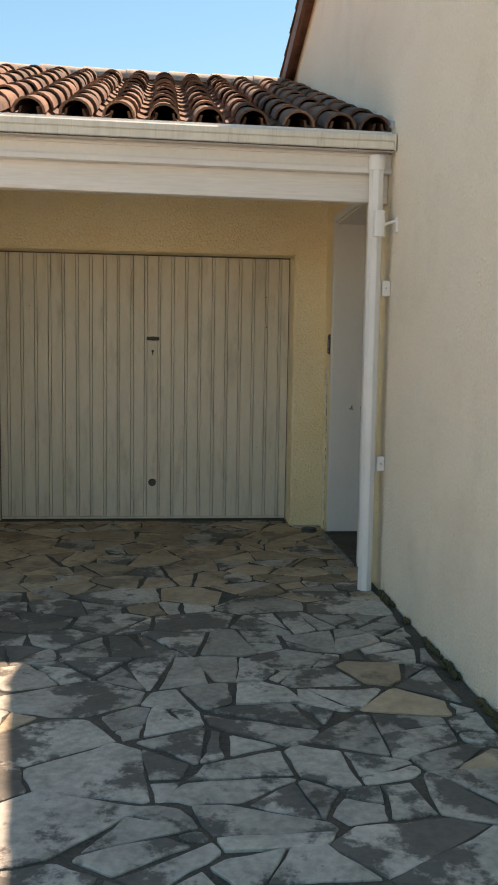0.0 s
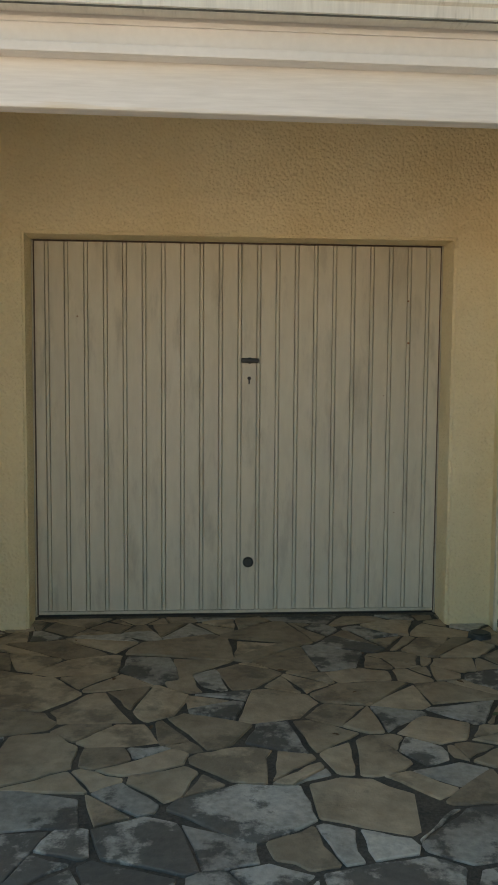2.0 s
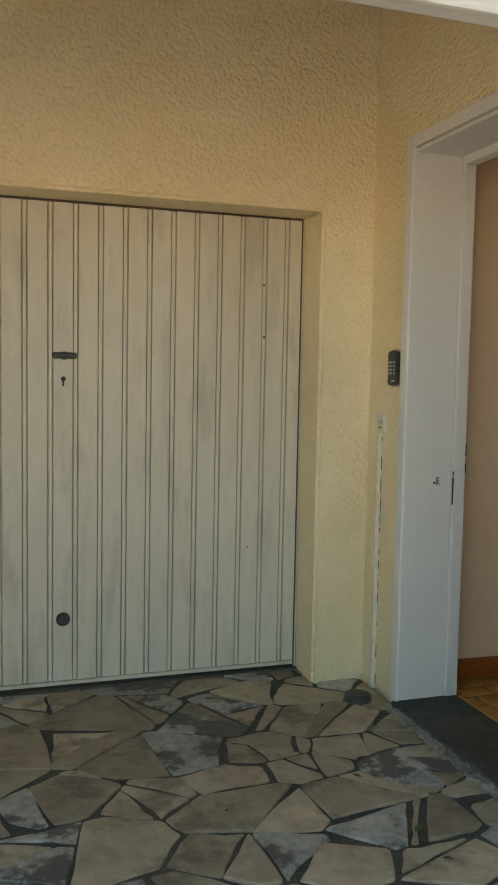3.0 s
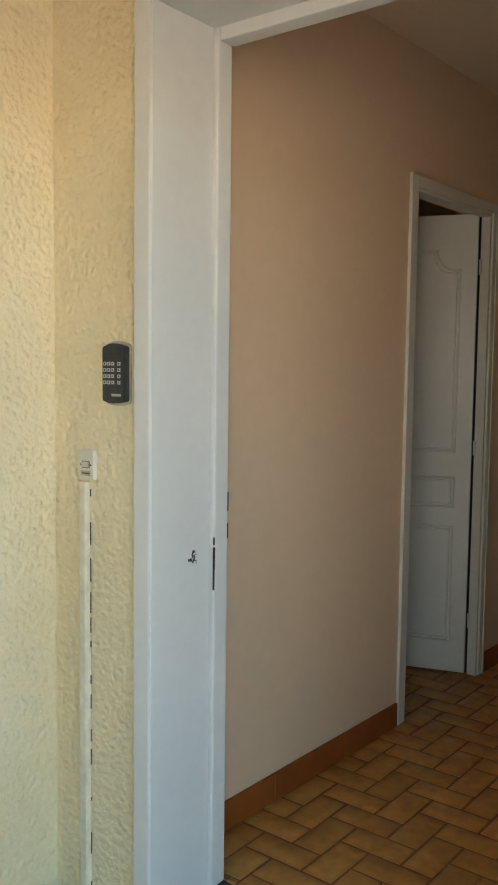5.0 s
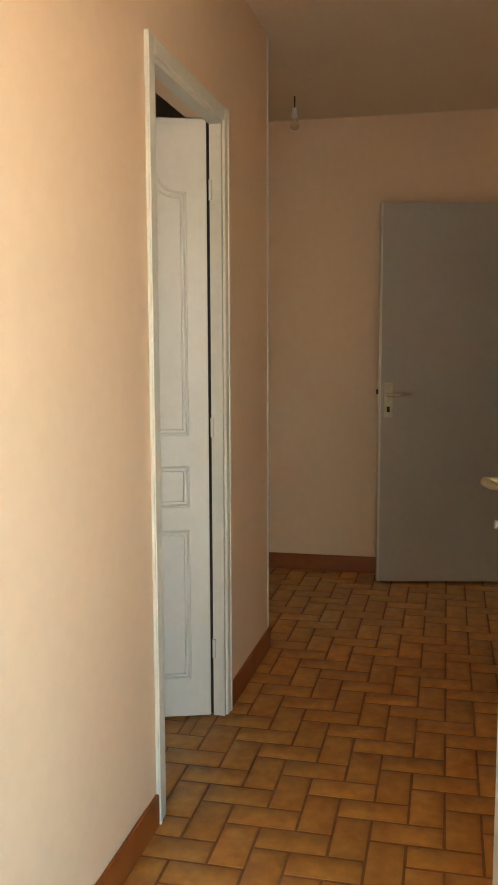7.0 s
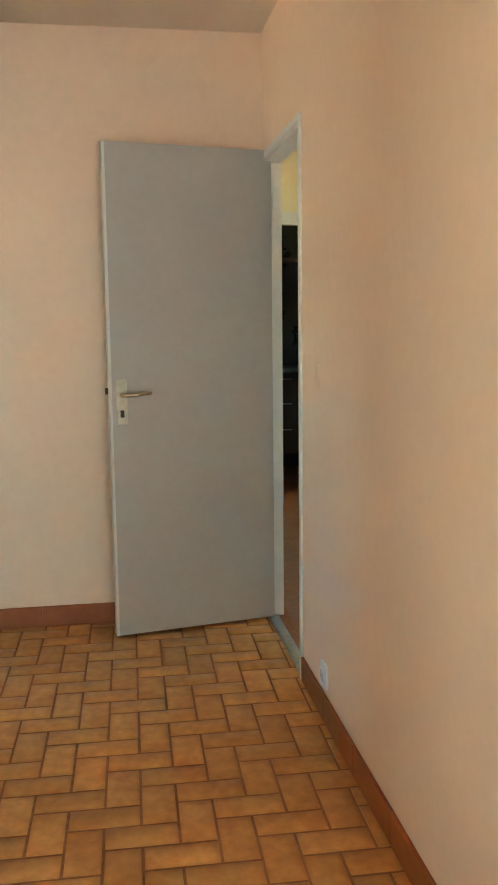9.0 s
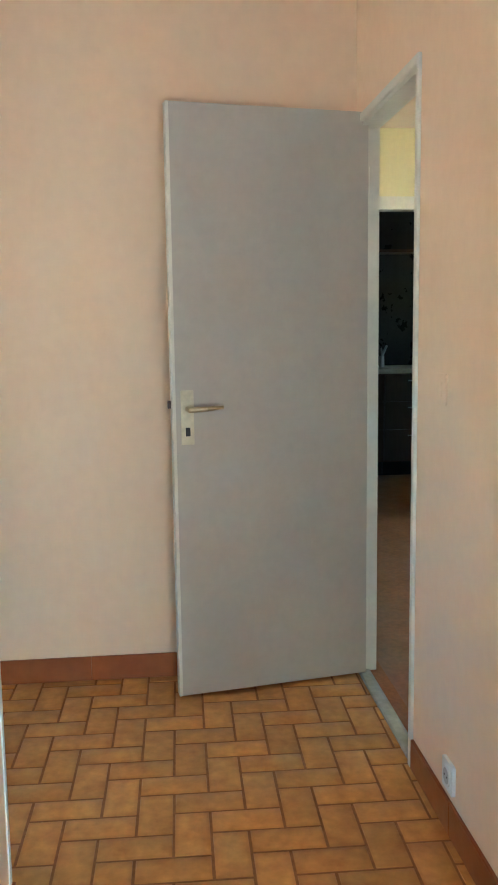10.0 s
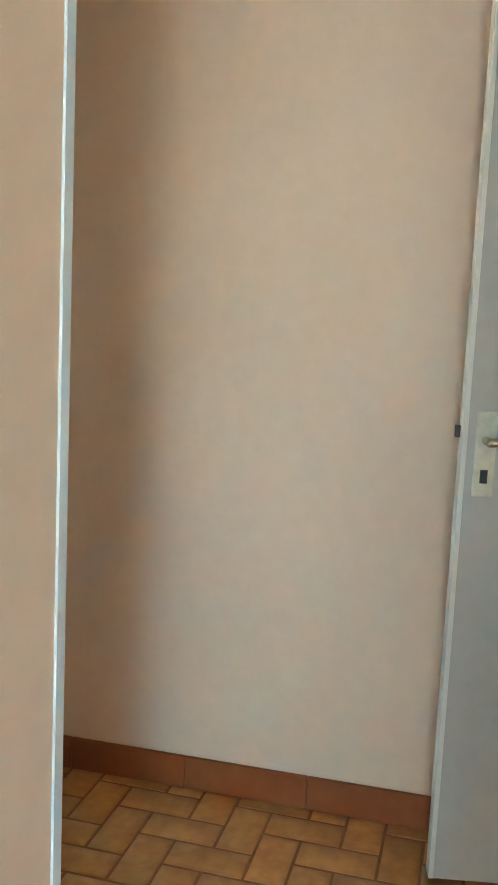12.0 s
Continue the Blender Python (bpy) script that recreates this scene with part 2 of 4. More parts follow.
def rim_tint(mt, tint, amount=0.5):
    """Darker tint towards the rim of each tile, uneven and broken up."""
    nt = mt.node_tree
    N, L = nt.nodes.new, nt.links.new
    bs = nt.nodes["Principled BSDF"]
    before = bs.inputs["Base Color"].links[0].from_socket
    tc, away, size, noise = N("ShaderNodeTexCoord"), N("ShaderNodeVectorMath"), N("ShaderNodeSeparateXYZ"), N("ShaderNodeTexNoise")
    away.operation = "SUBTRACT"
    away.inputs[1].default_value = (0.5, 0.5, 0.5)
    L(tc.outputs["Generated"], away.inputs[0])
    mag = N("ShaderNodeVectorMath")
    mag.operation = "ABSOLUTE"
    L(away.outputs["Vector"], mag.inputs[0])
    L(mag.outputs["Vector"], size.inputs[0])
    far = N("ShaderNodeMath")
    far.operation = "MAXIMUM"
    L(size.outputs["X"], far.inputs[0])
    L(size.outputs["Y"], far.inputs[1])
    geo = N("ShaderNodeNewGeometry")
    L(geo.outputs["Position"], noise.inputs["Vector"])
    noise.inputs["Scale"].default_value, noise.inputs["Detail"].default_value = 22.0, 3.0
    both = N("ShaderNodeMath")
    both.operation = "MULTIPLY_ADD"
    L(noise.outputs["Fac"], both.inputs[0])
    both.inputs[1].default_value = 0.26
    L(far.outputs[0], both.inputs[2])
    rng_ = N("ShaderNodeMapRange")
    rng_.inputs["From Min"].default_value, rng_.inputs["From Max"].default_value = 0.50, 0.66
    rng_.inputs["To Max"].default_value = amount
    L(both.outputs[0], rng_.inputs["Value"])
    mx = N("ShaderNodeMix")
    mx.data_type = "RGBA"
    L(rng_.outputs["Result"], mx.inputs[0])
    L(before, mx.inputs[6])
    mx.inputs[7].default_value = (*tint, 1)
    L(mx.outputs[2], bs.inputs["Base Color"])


rim_tint(M_TERRA, (0.36, 0.12, 0.03), 0.36)
M_GROUT = material("brown_grout", (0.27, 0.10, 0.034), (0.36, 0.145, 0.052), 8.0, 0.9, fine=60, bump=0.4)
M_BASE = material("red_brown_skirting_tile", (0.29, 0.07, 0.014), (0.36, 0.10, 0.023), 5.0, 0.42, fine=30, fine_mix=0.12, bump=0.08)
M_ROOF = material("canal_roof_tile", (0.10, 0.05, 0.034), (0.25, 0.13, 0.085), 6.0, 0.9, fine=40, fine_mix=0.35, bump=0.5, bump_scale=50, dist=0.004, per_piece=0.4, stain=(0.045, 0.035, 0.028), stain_scale=3.5, stain_at=(0.46, 0.62), stain_mix=0.65)
M_RIDGE = material("lichen_ridge_tile", (0.30, 0.25, 0.21), (0.48, 0.42, 0.36), 6.0, 0.9, fine=40, fine_mix=0.3, bump=0.5, per_piece=0.15, stain=(0.2, 0.1, 0.07), stain_scale=5, stain_mix=0.5)
M_ZINC = material("blue_grey_flashing", (0.34, 0.38, 0.44), (0.44, 0.48, 0.54), 5, 0.6, fine_mix=0.15, bump=0.2)
M_BLACK = material("black_plastic", (0.012, 0.012, 0.013), (0.022, 0.022, 0.022), 8, 0.45, bump=0.05)
M_KEY = material("grey_key_plastic", (0.45, 0.46, 0.46), (0.52, 0.53, 0.53), 8, 0.5, bump=0.0)
M_LABEL = material("pale_yellow_label", (0.48, 0.42, 0.18), (0.56, 0.5, 0.24), 8, 0.6, bump=0.0)
M_IVORY = material("ivory_plastic", (0.66, 0.61, 0.46), (0.72, 0.67, 0.52), 6, 0.45, bump=0.04)
M_BRASS = material("brushed_brass_nickel", (0.55, 0.46, 0.30), (0.66, 0.56, 0.38), 10, 0.32, metal=1.0, fine_mix=0.08, bump=0.05)
M_STEEL = material("dull_steel", (0.40, 0.39, 0.37), (0.5, 0.49, 0.47), 10, 0.4, metal=1.0, bump=0.05)
M_ALU = material("threshold_strip", (0.34, 0.34, 0.30), (0.42, 0.41, 0.37), 6, 0.5, metal=0.2, bump=0.08)
M_DARKWOOD = material("dark_brown_wood", (0.06, 0.032, 0.02), (0.10, 0.055, 0.035), 4, 0.5, stretch=(1, 1, 0.2), fine_mix=0.2)
M_KFLOOR = material("dark_red_brown_floor", (0.21, 0.08, 0.034), (0.31, 0.125, 0.054), 5, 0.5, bump=0.05)
M_DARK = material("dark_back_panel", (0.015, 0.015, 0.016), (0.025, 0.025, 0.025), 4, 0.3, bump=0.02)
M_WORKTOP = material("pale_worktop", (0.4, 0.38, 0.35), (0.5, 0.48, 0.44), 6, 0.4, bump=0.02)
M_MOSS = material("moss_and_dirt", (0.05, 0.045, 0.02), (0.10, 0.085, 0.035), 20, 0.95, fine=90, bump=0.8)
M_RUST = material("rust", (0.16, 0.06, 0.02), (0.25, 0.1, 0.04), 30, 0.9, bump=0.2)
M_LEAF = material("dry_leaf", (0.12, 0.06, 0.025), (0.2, 0.11, 0.05), 20, 0.8, bump=0.2)
M_GREENLEAF = material("green_leaf", (0.05, 0.09, 0.03), (0.07, 0.12, 0.04), 20, 0.6, bump=0.2)
M_RUBBER = material("dark_plastic_cover", (0.028, 0.033, 0.033), (0.052, 0.060, 0.060), 10, 0.5, bump=0.2)
M_CABLE = material("cream_conduit", (0.77, 0.69, 0.53), (0.82, 0.74, 0.59), 6, 0.6, bump=0.1)
M_GLASS = bpy.data.materials.new("clear_glass")
M_GLASS.use_nodes = True
M_GLASS.node_tree.nodes["Principled BSDF"].inputs["Transmission Weight"].default_value = 1.0
M_GLASS.node_tree.nodes["Principled BSDF"].inputs["Roughness"].default_value = 0.02
M_GLASS.node_tree.nodes["Principled BSDF"].inputs["Base Color"].default_value = (0.95, 0.96, 0.95, 1)

# ---- large structure ----
G = -0.03          # level of the paving
WX = 1.90          # outer face of the house wall
GY = 7.32          # face of the garage wall
NY, SY = 7.077, 5.962   # corridor walls
EX = 6.07          # end wall of the corridor
CX = 4.7475        # outer corner of the corridor's long wall
CEIL = 2.52
SKEW = Matrix.Translation((3.34, NY, 0)) @ Matrix.Rotation(radians(-1.75), 4, "Z") @ Matrix.Translation((-3.34, -NY, 0))    # the long wall runs slightly askew


def askew(ob):
    """Turns a thing of the long wall with it."""
    ob.matrix_world = SKEW @ ob.matrix_world
    return ob


structure("ground", boxes((-400, 400, -400, 400, -0.35, -0.09)), M_GROUND, "pale gravel ground reaching the horizon", "ground")

# garage bay


def door_wall(x0, x1, y0, y1, z0, z1, *doors, soften=0.0):
    """A wall along x with doorways (a, b, top) cut through it from the floor."""
    prof = [(x0, z0)]
    for a, b, top in doors:
        prof += [(a, z0), (a, top), (b, top), (b, z0)]
    bm = extrude_profile(prof + [(x1, z0), (x1, z1), (x0, z1)], "y", y0, y1)
    if soften:
        cut = [e for e in bm.edges if any(x0 + 0.01 < v.co.x < x1 - 0.01 for v in e.verts) and abs((e.verts[0].co - e.verts[1].co).z) + abs((e.verts[0].co - e.verts[1].co).x) > 0.5
               and all(v.co.y < y0 + 0.01 for v in e.verts) and all(v.co.z <= doors[0][2] + 0.01 for v in e.verts) and not all(v.co.z < z0 + 0.01 for v in e.verts)]
        bmesh.ops.bevel(bm, geom=cut, offset=soften, segments=3, affect="EDGES")
    return bm


structure("wall_garage", door_wall(-0.82, WX, GY, 7.52, -0.2, 2.86, (-0.52, 1.663, 1.980), soften=0.014),
          M_YELLOW, "yellow rough-rendered garage wall around a door", "wall", 40)
structure("wall_bay_side", extrude_profile([(5.765, -0.2), (7.52, -0.2), (7.52, 2.92), (5.765, 2.33)], "x", -1.02, -0.81), M_YELLOW, "yellow rough-rendered side wall of the porch", "wall")
structure("wall_bay_front", boxes((-4.8, -1.02, 5.765, 5.95, -0.2, 2.33)), M_YELLOW, "plain rendered front wall beside the porch", "wall")
structure("wall_garage_inside", boxes((-4.8, -4.6, 5.95, 9.6, -0.2, 2.6), (-4.8, WX, 9.6, 9.8, -0.2, 3.5), (-1.02, -0.82, 7.52, 9.6, -0.2, 2.6)), M_PLAIN, "plain inner garage walls", "wall")
structure("garage_floor", boxes((-0.82, WX, 7.50, 9.6, -0.2, -0.025)), M_JOINT, "dark concrete garage floor", "floor")

# house wall with the entrance opening; its top follows the gable
EY0, EY1, ETOP = 6.02, 6.985, 2.18
RIDGE_Y, RIDGE_Z = 6.2, 4.62


def gable(y):
    return RIDGE_Z - 0.275 * (y - RIDGE_Y) if y > RIDGE_Y else RIDGE_Z - 0.40 * (RIDGE_Y - y)


def gable_wall(x0, x1, y0, y1, z0):
    """A wall from y0 to y1 whose top follows the gable."""
    ys = sorted({y0, y1} | ({RIDGE_Y} if y0 < RIDGE_Y < y1 else set()))
    return extrude_profile([(y0, z0), (y1, z0)] + [(y, gable(y)) for y in reversed(ys)], "x", x0, x1)


def joined(*bms):
    out = bmesh.new()
    for bm in bms:
        me = bpy.data.meshes.new("joined")
        bm.to_mesh(me)
        bm.free()
        out.from_mesh(me)
        bpy.data.meshes.remove(me)
    return out


structure("wall_house_gable", gable_wall(WX, 2.17, 2.2, 5.60, -0.2), M_CREAM, "cream rough-rendered gable wall of the house", "wall")
structure("wall_house_entry", joined(boxes((WX, 2.17, 5.60, EY0, -0.2, ETOP)), boxes((WX, 2.17, EY1, GY, -0.2, ETOP)), extrude_profile([(5.60, ETOP), (GY, ETOP), (GY, 2.87), (5.77, 2.33), (5.60, 2.33)], "x", WX, 2.17)),
          M_YELLOW, "yellow rough-rendered wall around the entrance", "wall")
structure("wall_house_back", joined(gable_wall(WX, 2.17, GY, 10.2, -0.2), extrude_profile([(5.60, 2.33), (5.77, 2.33), (GY, 2.87), (GY, gable(GY)), (RIDGE_Y, RIDGE_Z), (5.60, gable(5.60))], "x", WX, 2.17)), M_CREAM, "cream rendered gable wall above the garage roof", "wall")

# corridor
D1A, D1B, D1T = 3.385, 4.060, 2.03
askew(structure("wall_north", door_wall(2.17, CX, NY, 7.186, -0.1, CEIL, (D1A, D1B, D1T)), M_PEACH, "peach-painted corridor wall with a doorway", "wall"))
askew(structure("wall_alcove", boxes((CX - 0.1, CX, 7.186, 8.3, -0.1, CEIL), (CX - 0.1, 4.96, 8.3, 8.4, -0.1, CEIL), (5.70, EX + 0.1, 8.3, 8.4, -0.1, CEIL), (4.96, 5.70, 8.3, 8.4, 2.03, CEIL)), M_PEACH, "peach-painted walls of the side passage", "wall"))
structure("wall_end", boxes((EX, EX + 0.1, 5.892, 8.3, -0.1, CEIL)), M_PEACH, "peach-painted end wall of the corridor", "wall")
D2A, D2B, D2T = 5.306, 6.034, 2.0
structure("wall_south", door_wall(2.17, EX, SY - 0.07, SY, -0.1, CEIL, (D2A, D2B, D2T)), M_PEACH, "peach-painted corridor wall with an open doorway", "wall")
structure("ceiling", boxes((2.17, 12.0, 2.2, 10.2, CEIL, CEIL + 0.12)), M_CEIL, "matt off-white ceiling", "ceiling")
structure("floor", boxes((2.16, 6.15, 5.865, 8.4, -0.12, -0.0012)), M_GROUT, "red-brown tiled corridor floor", "floor")
structure("floor_side_room", boxes((2.17, 4.60, 7.186, 10.0, -0.12, -0.004)), M_GROUT, "brown floor of the side room", "floor")
structure("wall_back_room", boxes((4.60, 4.70, 8.44, 10.0, -0.1, CEIL), (6.20, 6.30, 8.3, 10.0, -0.1, CEIL)), M_PLAIN, "plain side walls of the room behind the passage", "wall")
structure("floor_back_room", boxes((4.70, 6.20, 8.4, 10.0, -0.12, -0.004)), M_DARKWOOD, "brown floor of the room behind the passage", "floor")
structure("wall_side_room", boxes((2.17, 4.60, 9.9, 10.0, -0.1, CEIL)), M_PEACH, "plain back wall of the side room", "wall")

# room beyond the grey door, and the kitchen behind it
structure("floor_dining", boxes((2.17, 12.0, 2.2, 5.865, -0.12, -0.006)), M_KFLOOR, "brown tiled floor of the next room", "floor")
KX = 8.45
structure("wall_dining", boxes((KX, KX + 0.1, 2.2, 5.00, -0.1, CEIL), (KX, KX + 0.1, 5.42, 5.865, -0.1, CEIL), (KX, KX + 0.1, 5.00, 5.42, 2.03, CEIL), (EX + 0.1, 12.0, 5.865, 5.965, -0.1, CEIL)),
          M_KITWALL, "pale yellow wall with a kitchen doorway", "wall")
structure("wall_kitchen", boxes((12.0, 12.2, 2.2, 10.2, -0.1, 2.64)), M_KITWALL, "pale yellow kitchen wall", "wall")
# both openings are unseen, added to let daylight into dining room and kitchen
structure("wall_house_south", boxes((2.17, 6.5, 2.0, 2.2, -0.2, 2.64), (7.5, 9.35, 2.0, 2.2, -0.2, 2.64), (9.65, 12.2, 2.0, 2.2, -0.2, 2.64), (9.35, 9.65, 2.0, 2.2, -0.2, 1.2), (9.35, 9.65, 2.0, 2.2, 1.6, 2.64), (6.5, 7.5, 2.0, 2.2, -0.2, 1.0), (6.5, 7.5, 2.0, 2.2, 1.9, 2.64)), M_CREAM, "cream rendered back wall with two unseen openings for light", "wall")
structure("wall_house_north", boxes((2.17, 5.05, 10.0, 10.2, -0.2, 2.64), (5.53, 12.2, 10.0, 10.2, -0.2, 2.64), (5.05, 5.53, 10.0, 10.2, -0.2, 1.15), (5.05, 5.53, 10.0, 10.2, 1.70, 2.64)), M_CREAM, "cream rendered north wall with a small window opening", "wall")

# house roof: two slabs with brown verge
hr = thing("house_roof", "gabled house roof with brown verge tiles", "roof")
hr["kind"] = "structure"
for a, b in ((1.6, RIDGE_Y), (RIDGE_Y, 10.4)):
    prof = [(a, gable(a)), (b, gable(b)), (b, gable(b) + 0.14), (a, gable(a) + 0.14)]
    part("roof_slab", extrude_profile(prof, "x", 1.84, 12.4), M_ROOF, hr)
    part("verge_board", extrude_profile([(a, gable(a) - 0.05), (b, gable(b) - 0.05), (b, gable(b) + 0.10), (a, gable(a) + 0.10)], "x", 1.80, 1.837), M_BROWNV, hr)

# ---- porch woodwork, gutter and pipe ----
def follow_fall(ob):
    """The eaves fall slightly towards the downpipe."""
    ob.matrix_world = Matrix.Translation((WX, 0, 2.412)) @ pose(0, 0, 0, 0, 0.4, 0) @ Matrix.Translation((-WX, 0, -2.4))


beam = thing("porch_beam", "cream-white painted wooden beam with worn grain above the porch", "beam")
part("beam_timber", boxes((-4.8, WX, 5.605, 5.672, 2.058, 2.30), bevel=0.008), M_BEAM, beam)
fascia = thing("fascia_board", "white painted fascia board under the gutter", "board")
part("board", boxes((-4.8, WX, 5.555, 5.602, 2.200, 2.42), bevel=0.006), M_FASCIA, fascia)
part("lower_lip", boxes((-4.8, WX, 5.540, 5.553, 2.200, 2.230), bevel=0.004), M_FASCIA, fascia)
soffit = structure("porch_ceiling", extrude_profile([(5.77, 2.33), (7.32, 2.86), (7.32, 2.90), (5.77, 2.37)], "x", -0.82, WX), M_BEAM, "sloping boarded porch ceiling", "ceiling")

gutter = thing("gutter", "off-white plastic gutter streaked with grime", "gutter")
gp = [(5.548, 2.455), (5.545, 2.36), (5.52, 2.342), (5.470, 2.342), (5.460, 2.352), (5.458, 2.40), (5.448, 2.41), (5.446, 2.447), (5.452, 2.458), (5.462, 2.455), (5.462, 2.415), (5.470, 2.405), (5.471, 2.364), (5.478, 2.354), (5.518, 2.354), (5.533, 2.366), (5.536, 2.455)]
gp = [(u, 2.301 + (v - 2.342) * 0.69) for u, v in gp]
part("trough", extrude_profile(gp, "x", -4.8, 1.885), M_GUTTER, gutter, smooth=40)
part("end_cap", boxes((1.885, 1.893, 5.443, 5.55, 2.298, 2.386), bevel=0.003), M_GUTTER, gutter)
part("drip_edge", boxes((-4.8, 1.88, 5.5445, 5.5535, 2.285, 2.299)), M_FASCIA, gutter)

# thin dark strip along the gutter's lower front edge
part("lower_edge_line", boxes((-4.8, 1.884, 5.4568, 5.4592, 2.2975, 2.3025)), M_SILL, gutter, "thin dark line along the lower edge of the gutter")
for ob in (beam, fascia, gutter):
    follow_fall(ob)

pipe = thing("downpipe", "white plastic downpipe with ribs against the house wall", "pipe", (1.81, 5.515, G))
rp = []
for i in range(48):
    a = 2 * math.pi * i / 48
    r = 0.037 + (0.0022 if (i % 6) < 2 else 0)
    rp.append((r * math.cos(a), r * math.sin(a)))
part("pipe_tube", extrude_profile(rp, "z", 0.0, 2.325), M_PVC, pipe, smooth=30)
part("pipe_collar", rod((0, 0, 2.25), (0, 0, 2.312), 0.043, 0.046, 24), M_PVC, pipe, smooth=40)
for z in (1.64, 0.70):
    clip = part("pipe_clip", boxes((0.045, 0.088, -0.016, 0.016, z - 0.04, z + 0.04), bevel=0.004), M_PVC, pipe, "white wall bracket of the pipe")
    part("clip_screw", rod((0.066, -0.0165, z), (0.066, -0.021, z), 0.005, None, 10), M_STEEL, clip)

sensor = thing("wall_sensor", "white plastic outdoor sensor on a wall arm", "sensor", (1.803, 5.40, 1.93))
part("sensor_body", extrude_profile(rounded_rect(-0.028, 0.028, -0.022, 0.022, 0.014), "z", -0.065, 0.065), M_PVC, sensor, smooth=40)
part("sensor_arm", rod((0.02, 0, -0.005), (0.094, 0.0, 0.02), 0.008), M_PVC, sensor)
part("sensor_mount", boxes((0.083, 0.097, -0.02, 0.02, -0.045, 0.035), bevel=0.004), M_PVC, sensor)

flash = structure("roof_flashing", extrude_profile([(5.52, 2.44), (9.35, 3.76), (9.35, 3.80), (5.52, 2.478)], "x", 1.884, 1.897), M_ZINC, "blue-grey mortar flashing along the wall", "flashing")

# ---- garage door ----
gd = thing("garage_door", "cream ribbed steel up-and-over garage door, closed, with grime streaks", "garage door", (-0.505, 7.53, -0.015))
W, H = 2.156, 2.0
n = 21
front = [(0.0, 0.0)]
for i in range(n):
    c = 0.062 + i * 0.1014
    front += [(c - 0.0125, 0.0), (c - 0.0100, 0.014), (c - 0.0065, 0.004), (c + 0.0065, 0.004), (c + 0.0100, 0.014), (c + 0.0125, 0.0)]
front.append((W, 0.0))
part("panel", extrude_profile(front + [(W, 0.028), (0, 0.028)], "z", 0.019, H - 0.0134), M_GARAGE, gd)
part("bottom_rail", boxes((0, W, -0.006, 0.03, 0.001, 0.017), bevel=0.003), M_GARAGE, gd)
part("rubber_seal", boxes((0, W, -0.004, 0.03, -0.0135, 0.000)), M_BLACK, gd, "black rubber seal along the ground")
for x0, x1, z0, z1 in ((-0.0145, -0.0070, -0.01, H - 0.006), (W + 0.0058, W + 0.0115, -0.01, H - 0.006)):
    part("door_frame", boxes((x0, x1, -0.008, 0.03, z0, z1), bevel=0.0008), M_GARAGE, gd)
# dark strips draw the shadow line between panel and frame
for x0, x1, z0, z1 in ((-0.0068, -0.0002, 0.0, H - 0.0132), (W + 0.0002, W + 0.0056, 0.0, H - 0.0132), (-0.0068, W + 0.0056, H - 0.0130, H - 0.0054)):
    part("edge_gap_shade", boxes((x0, x1, -0.003, 0.02, z0, z1)), M_DARKWOOD, gd, "dark strip drawn as the shadow gap along the door edge")
gh = part("handle", boxes((1.082, 1.178, -0.032, -0.012, 1.362, 1.387), bevel=0.006), M_BLACK, gd, "black horizontal pull handle")
part("handle_post", rod((1.13, -0.013, 1.3745), (1.13, 0.002, 1.3745), 0.017), M_BLACK, gh)
lock = part("lock_plate", rod((1.128, -0.004, 1.280), (1.128, 0.001, 1.280), 0.010, None, 16), M_BLACK, gd, "black keyhole")
part("key_slot", boxes((1.124, 1.132, -0.004, 0.0005, 1.250, 1.280), bevel=0.001), M_BLACK, lock)
plug = part("hole_plug", rod((1.128, -0.006, 0.281), (1.128, 0.002, 0.281), 0.029, 0.029, 24), M_BLACK, gd, "round black plug low on the door", smooth=40)
part("plug_rim", rod((1.128, -0.010, 0.281), (1.128, -0.006, 0.281), 0.020, 0.024, 24), M_RUBBER, plug)

for x, z, s in ((1.985, 1.70, 0.005), (1.99, 1.475, 0.006), (1.86, 1.19, 0.003), (0.22, 1.60, 0.004), (1.93, 0.55, 0.003)):
    part("rust_spot", extrude_profile([(x + s * math.cos(k * 0.9) * (1 + 0.3 * (k % 2)), z + s * math.sin(k * 0.9)) for k in range(7)], "y", -0.0012, 0.0005), M_RUST, gd, "small brown rust spot")

# ---- entrance frame ----
ef = thing("entrance_frame", "white painted wooden entrance frame with deep reveals", "door frame")
part("casing", boxes((1.882, 1.8985, 6.970, 7.020, G + 0.005, 2.225), bevel=0.004), M_WHITE, ef)
part("casing", boxes((1.882, 1.8985, 5.985, 6.035, G + 0.005, 2.225), bevel=0.004), M_WHITE, ef)
part("casing", boxes((1.882, 1.8985, 6.037, 6.968, 2.175, 2.225), bevel=0.004), M_WHITE, ef)
part("reveal_panel", boxes((1.888, 2.100, 6.968, 6.984, -0.004, 2.175), bevel=0.002), M_WHITE, ef)
part("reveal_panel", boxes((1.888, 2.100, 6.021, 6.037, -0.004, 2.175), bevel=0.002), M_WHITE, ef)
part("head_panel", boxes((1.8995, 2.100, 6.039, 6.966, 2.160, 2.175), bevel=0.002), M_WHITE, ef)
part("jamb", boxes((2.102, 2.156, 6.955, 7.068, -0.003, 2.175), bevel=0.006), M_WHITE, ef)
part("jamb", boxes((2.102, 2.156, 5.968, 6.050, -0.003, 2.175), bevel=0.006), M_WHITE, ef)
part("head", boxes((2.102, 2.156, 6.052, 6.953, 2.130, 2.175), bevel=0.006), M_WHITE, ef)
for z0, z1 in ((0.985, 1.035), (0.915, 0.955)):
    part("strike_slot", boxes((2.1535, 2.1575, 6.9555, 6.968, z0, z1)), M_BLACK, ef, "dark strike slot in the jamb")
